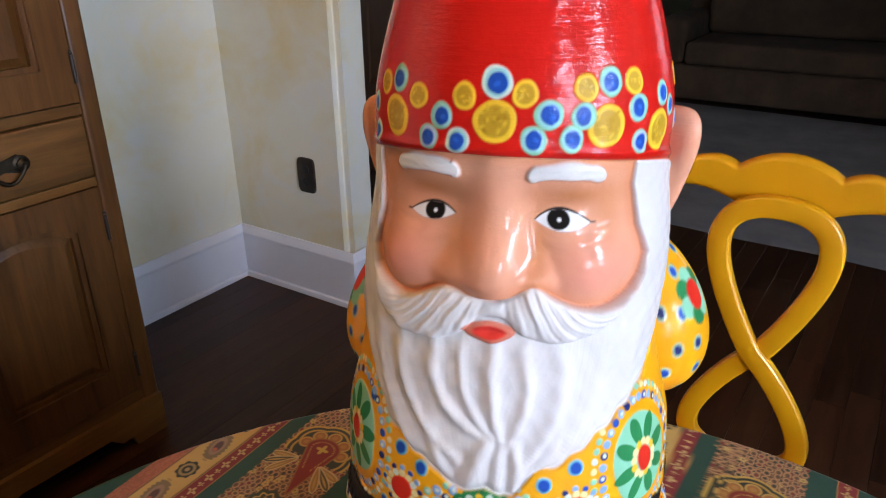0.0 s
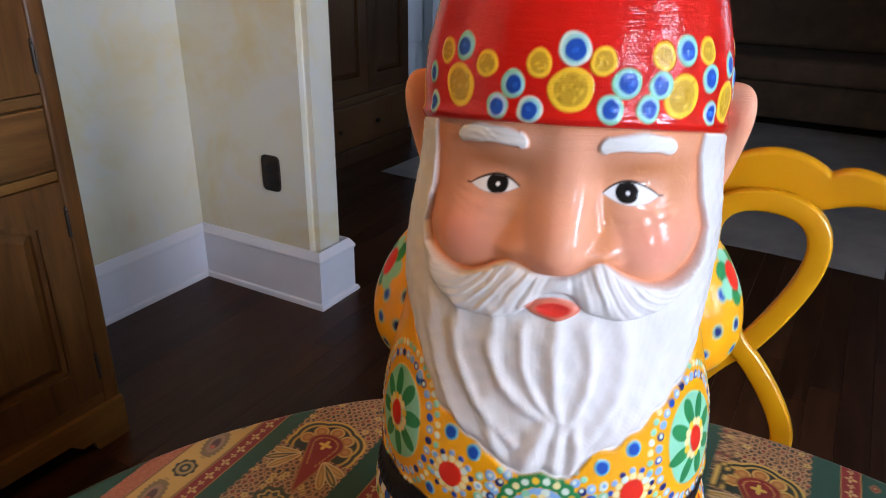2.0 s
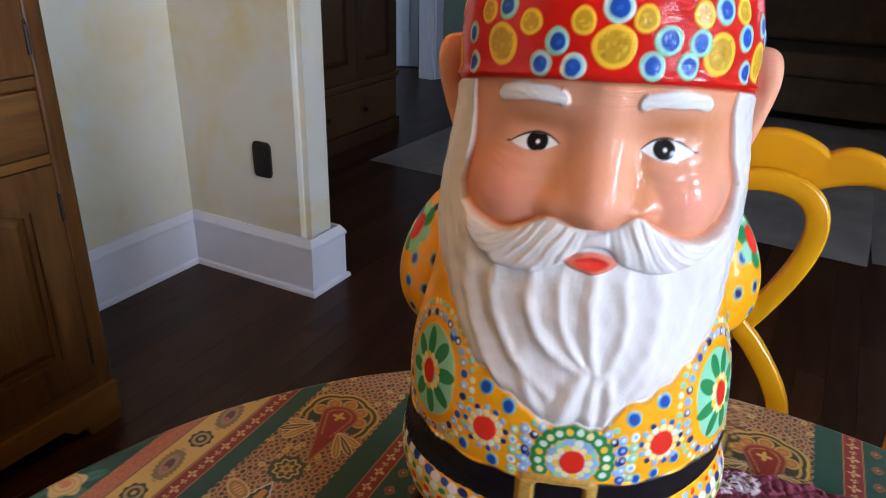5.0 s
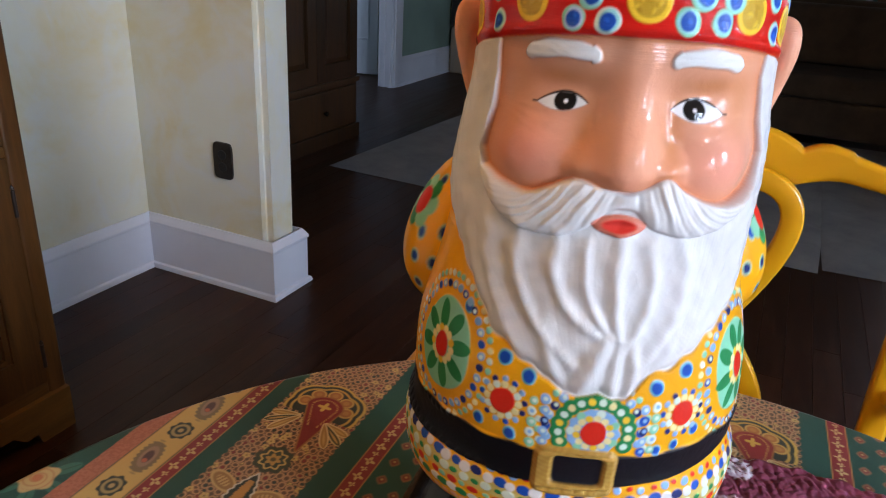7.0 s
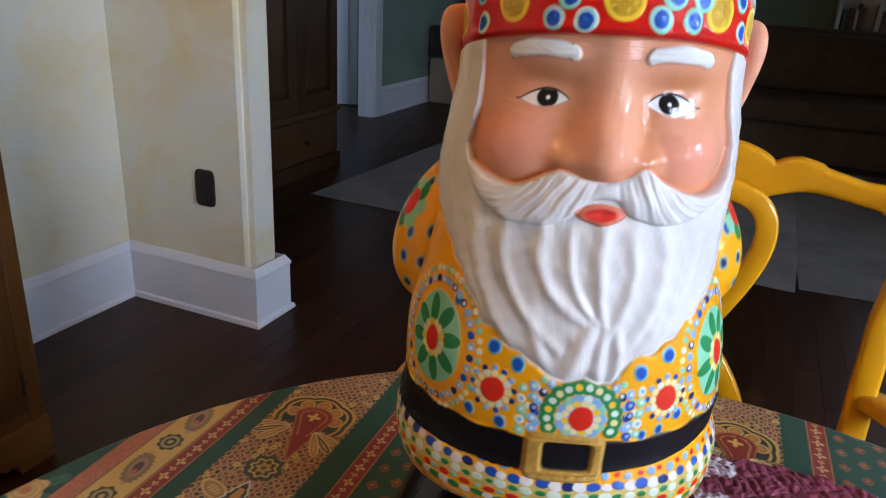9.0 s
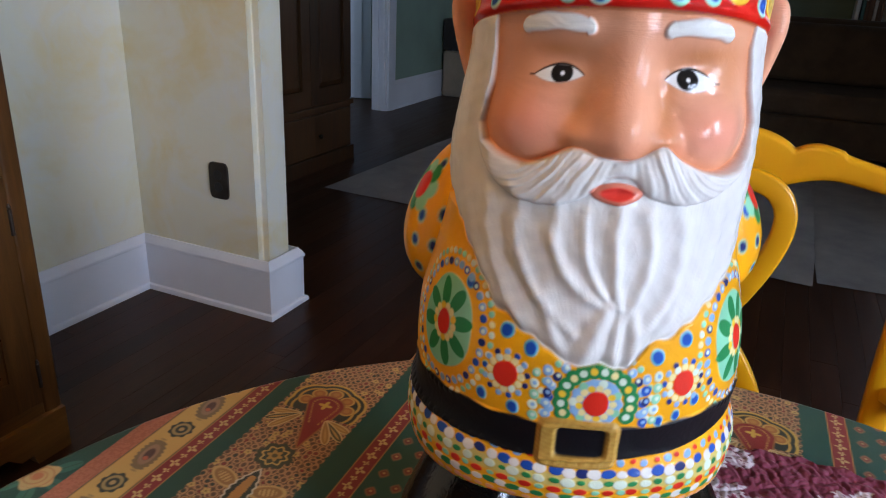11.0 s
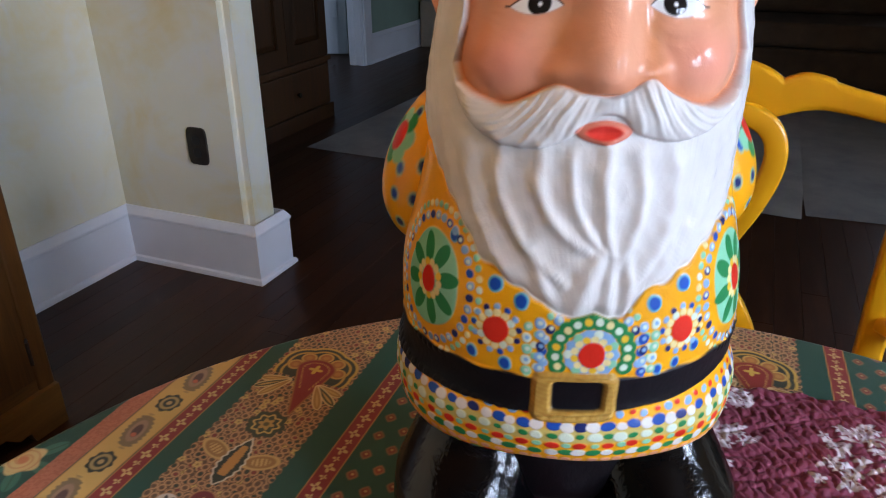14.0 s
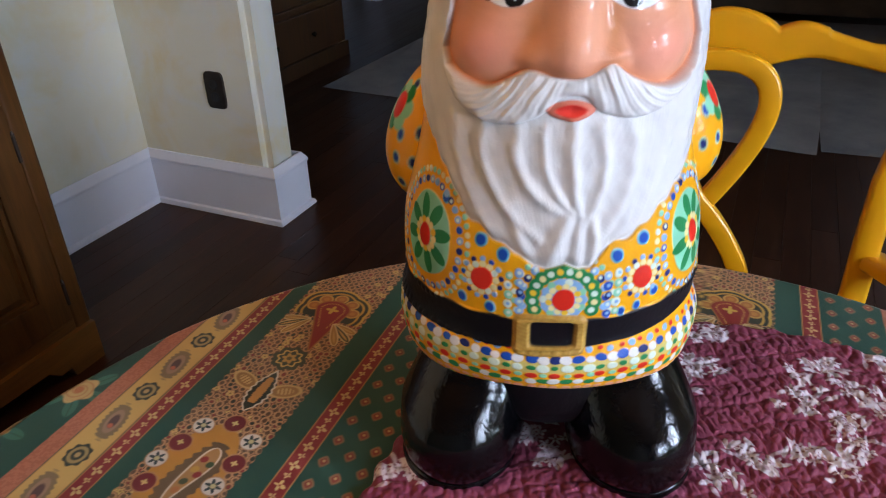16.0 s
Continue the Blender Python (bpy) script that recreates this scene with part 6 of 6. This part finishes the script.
def gnome():
    cv = Canvas()
    gnome_form(cv)
    gnome_paint(cv)
    R = cv.R + cv.lift
    sx, sy = head_shift(cv.Z)
    # the hem rises towards the front
    hem = cv.Z + 0.0150 * np.clip(np.cos(cv.T), 0, 1) ** 1.5 * np.clip((0.897 - cv.Z) / 0.045, 0, 1.2) + 0.25 * np.clip(np.cos(cv.T), 0, 1) * np.clip(0.859 - cv.Z, 0, 1)
    co = np.stack([R * np.sin(cv.T) + sx, sy - R * np.cos(cv.T), hem], -1)
    # close the hem inwards
    under = co[:1] * np.array([0.55, 0.55, 1.0]) + np.array([0, 0, 0.0])
    under[..., 2] += 0.004
    co = np.concatenate([under, co], 0)
    col = np.concatenate([cv.col[:1], cv.col], 0)
    pieces = [(co, col, True)]
    rnd = random.Random(9)
    for s in (-1, 1):
        # sleeve, hand hidden behind the back
        p, A_, B_ = blob((0, 0, 0), (0.0370, 0.0420, 0.0560), Matrix(), 150, 130)
        p[..., :2] *= (1.0 - 0.20 * p[..., 2:3] / 0.056)
        p = p @ np.array(pose(0, 0, 0, -6, -s * 12, 0).to_3x3()).T + np.array((-0.0775, 0.0390, 0.994) if s < 0 else (0.0835, 0.0600, 0.996))
        c = np.zeros(p.shape[:2] + (4,), np.float32) + np.asarray(YEL, np.float32)

        def spot(a, b, r, color, sq=1.0):
            dx = (np.mod(A_ - a + math.pi, 2 * math.pi) - math.pi) * 0.033 * np.cos(B_)
            dz = (B_ - b) * 0.050
            lay(c, edge(np.hypot(dx, dz / sq) - r, 0.0012), color)

        out = math.pi if s < 0 else 0.0
        done = []
        for k in range(420):
            a, b = out + rnd.uniform(-2.0, 2.0), rnd.uniform(-1.1, 1.2)
            if any(math.hypot((a - a2) * math.cos(b) * 0.66, b - b2) < 0.24 for a2, b2 in done):
                continue
            if abs(a - out) < 0.62 and abs(b) < 0.7:
                continue
            done.append((a, b))
            spot(a, b, 0.0032, (0.30, 0.52, 0.36, 0.3), 1.45)
            spot(a, b, 0.0023, NAVY if k % 2 else BLUE, 1.4)
        for fa, fb in ((out - 0.45 * s, 0.25), (out + 0.35 * s, -0.42)):
            for k in range(7):
                an = k * 0.9
                spot(fa + 0.30 * math.cos(an), fb + 0.22 * math.sin(an), 0.0056, GREEN if k % 2 else MINT, 1.1)
            spot(fa, fb, 0.0070, POPPY, 1.25)
        pieces.append((p, c, True))
        # ear
        p, A_, B_ = blob((0, 0, 0), (0.0170, 0.0090, 0.0360), Matrix(), 72, 60, 0.72)
        # broad above, cut off slantwise at the top, drawn in to the lobe
        rise = p[..., 2:3] / 0.036
        p[..., :2] *= 0.82 + 0.18 * rise - 0.10 * np.clip(rise - 0.45, 0, 1)
        p[..., 0] += s * 0.0030 * rise[..., 0]
        # hollow of the shell in front, with a raised rim
        hollow = np.exp(-(((s * p[..., 0] - 0.002) / 0.0075) ** 2) - ((p[..., 2] - 0.004) / 0.018) ** 2)
        p[..., 1] += np.where(p[..., 1] < 0, 0.0045, 0.0) * hollow
        mm = np.array(pose(0, 0, 0, -6, s * 5, -s * 20).to_3x3())
        p = p @ mm.T + np.array((s * 0.0760 + 0.0045, 0.0100, 1.1060))
        c = np.zeros(p.shape[:2] + (4,), np.float32) + np.asarray(SKIN, np.float32)
        pieces.append((p, c, True))
        # boot: one smooth form from the hem to a round toe, with a thin sole
        turn = s * 13
        black = np.asarray((0.0010, 0.0010, 0.0014, 0.04), np.float32)
        zz = np.linspace(0.764, 0.876, 64)
        an = np.linspace(0, 2 * math.pi, 96, endpoint=False)
        AA, ZZ = np.meshgrid(an, zz)
        at_ = (0.764, 0.775, 0.790, 0.806, 0.822, 0.840, 0.860, 0.876)
        rx = flow(ZZ, at_, (0.0410, 0.0448, 0.0468, 0.0466, 0.0442, 0.0402, 0.0368, 0.0350)) * (1 + 0.010 * np.sin(3 * AA + ZZ * 70))
        ry = flow(ZZ, at_, (0.0500, 0.0548, 0.0568, 0.0552, 0.0494, 0.0420, 0.0372, 0.0355)) * (1 + 0.008 * np.sin(4 * AA - ZZ * 90))
        cy = flow(ZZ, at_, (-0.0350, -0.0357, -0.0354, -0.0328, -0.0254, -0.0160, -0.0090, -0.0070))
        lx, ly = rx * np.cos(AA), ry * np.sin(AA)
        ct, st = math.cos(radians(turn)), math.sin(radians(turn))
        p = np.stack([s * (0.0620 - 0.30 * np.maximum(ZZ - 0.812, 0)) + 0.003 + lx * ct - ly * st, cy + lx * st + ly * ct, ZZ], -1)
        pieces.append((p, np.zeros(p.shape[:2] + (4,), np.float32) + black, True))
        p, A_, B_ = blob((s * 0.0645 + 0.003, -0.0385, 0.7645), (0.0442, 0.0490, 0.0066), pose(0, 0, 0, 0, 0, turn), 90, 16, 0.4)
        pieces.append((p, np.zeros(p.shape[:2] + (4,), np.float32) + black, True))
    # the dark core between the legs
    p, A_, B_ = blob((0.003, -0.006, 0.829), (0.068, 0.054, 0.042), Matrix(), 64, 30, 0.7)
    pieces.append((p, np.zeros(p.shape[:2] + (4,), np.float32) + np.asarray((0.003, 0.003, 0.004, 0.45), np.float32), True))
    verts, quads, cols, n = [], [], [], 0
    for co, c, wrap in pieces:
        rows, k = co.shape[:2]
        idx = np.arange(rows * k).reshape(rows, k) + n
        idx = np.concatenate([idx, idx[:, :1]], 1)
        quads.append(np.stack([idx[:-1, :-1], idx[:-1, 1:], idx[1:, 1:], idx[1:, :-1]], -1).reshape(-1, 4))
        verts.append(co.reshape(-1, 3))
        cols.append(c.reshape(-1, 4))
        n += rows * k
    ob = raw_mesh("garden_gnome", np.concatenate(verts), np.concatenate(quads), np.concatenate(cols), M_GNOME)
    ob.matrix_world = pose(GX, GY, 0.0, 0, 0, GTURN)
    return tagged(ob, "glossy clay garden gnome in red hat and dotted yellow jacket", "garden gnome")


gnome()

# ---- floorboards ----


def floorboards():
    """Dark planks: the nearest as pieces, the rest joined."""
    floor = bpy.data.objects["floor"]
    rnd = random.Random(12)
    w = 0.083
    rest = bmesh.new()
    shared = {}
    count = 0
    x = -3.5
    while x < 4.7:
        y = -4.1 - rnd.uniform(0, 1.0)
        while y < 6.9:
            ln = rnd.choice((1.2, 1.5, 1.8, 2.4))
            near = -0.4 < x < 2.9 and -2.2 < y + ln / 2 < 3.6 and count < 290
            if near:
                if ln not in shared:
                    me = bpy.data.meshes.new("plank")
                    b = box(0.0003, w - 0.0003, 0.0003, ln - 0.0003, -0.008, 0.0, 0.0005, 1)
                    b.to_mesh(me)
                    b.free()
                    me.materials.append(M_FLOOR)
                    shared[ln] = me
                ob = new("plank", shared[ln])
                ob.location = (x, y, 0)
                ob.parent = floor
                count += 1
            else:
                box(x + 0.0003, x + w - 0.0003, max(y, -4.19) + 0.0003, min(y + ln, 6.99) - 0.0003, -0.008, 0.0, bm=rest)
            y += ln
        x += w
    part("planking", rest, M_FLOOR, floor)["kind"] = "stuff"


floorboards()
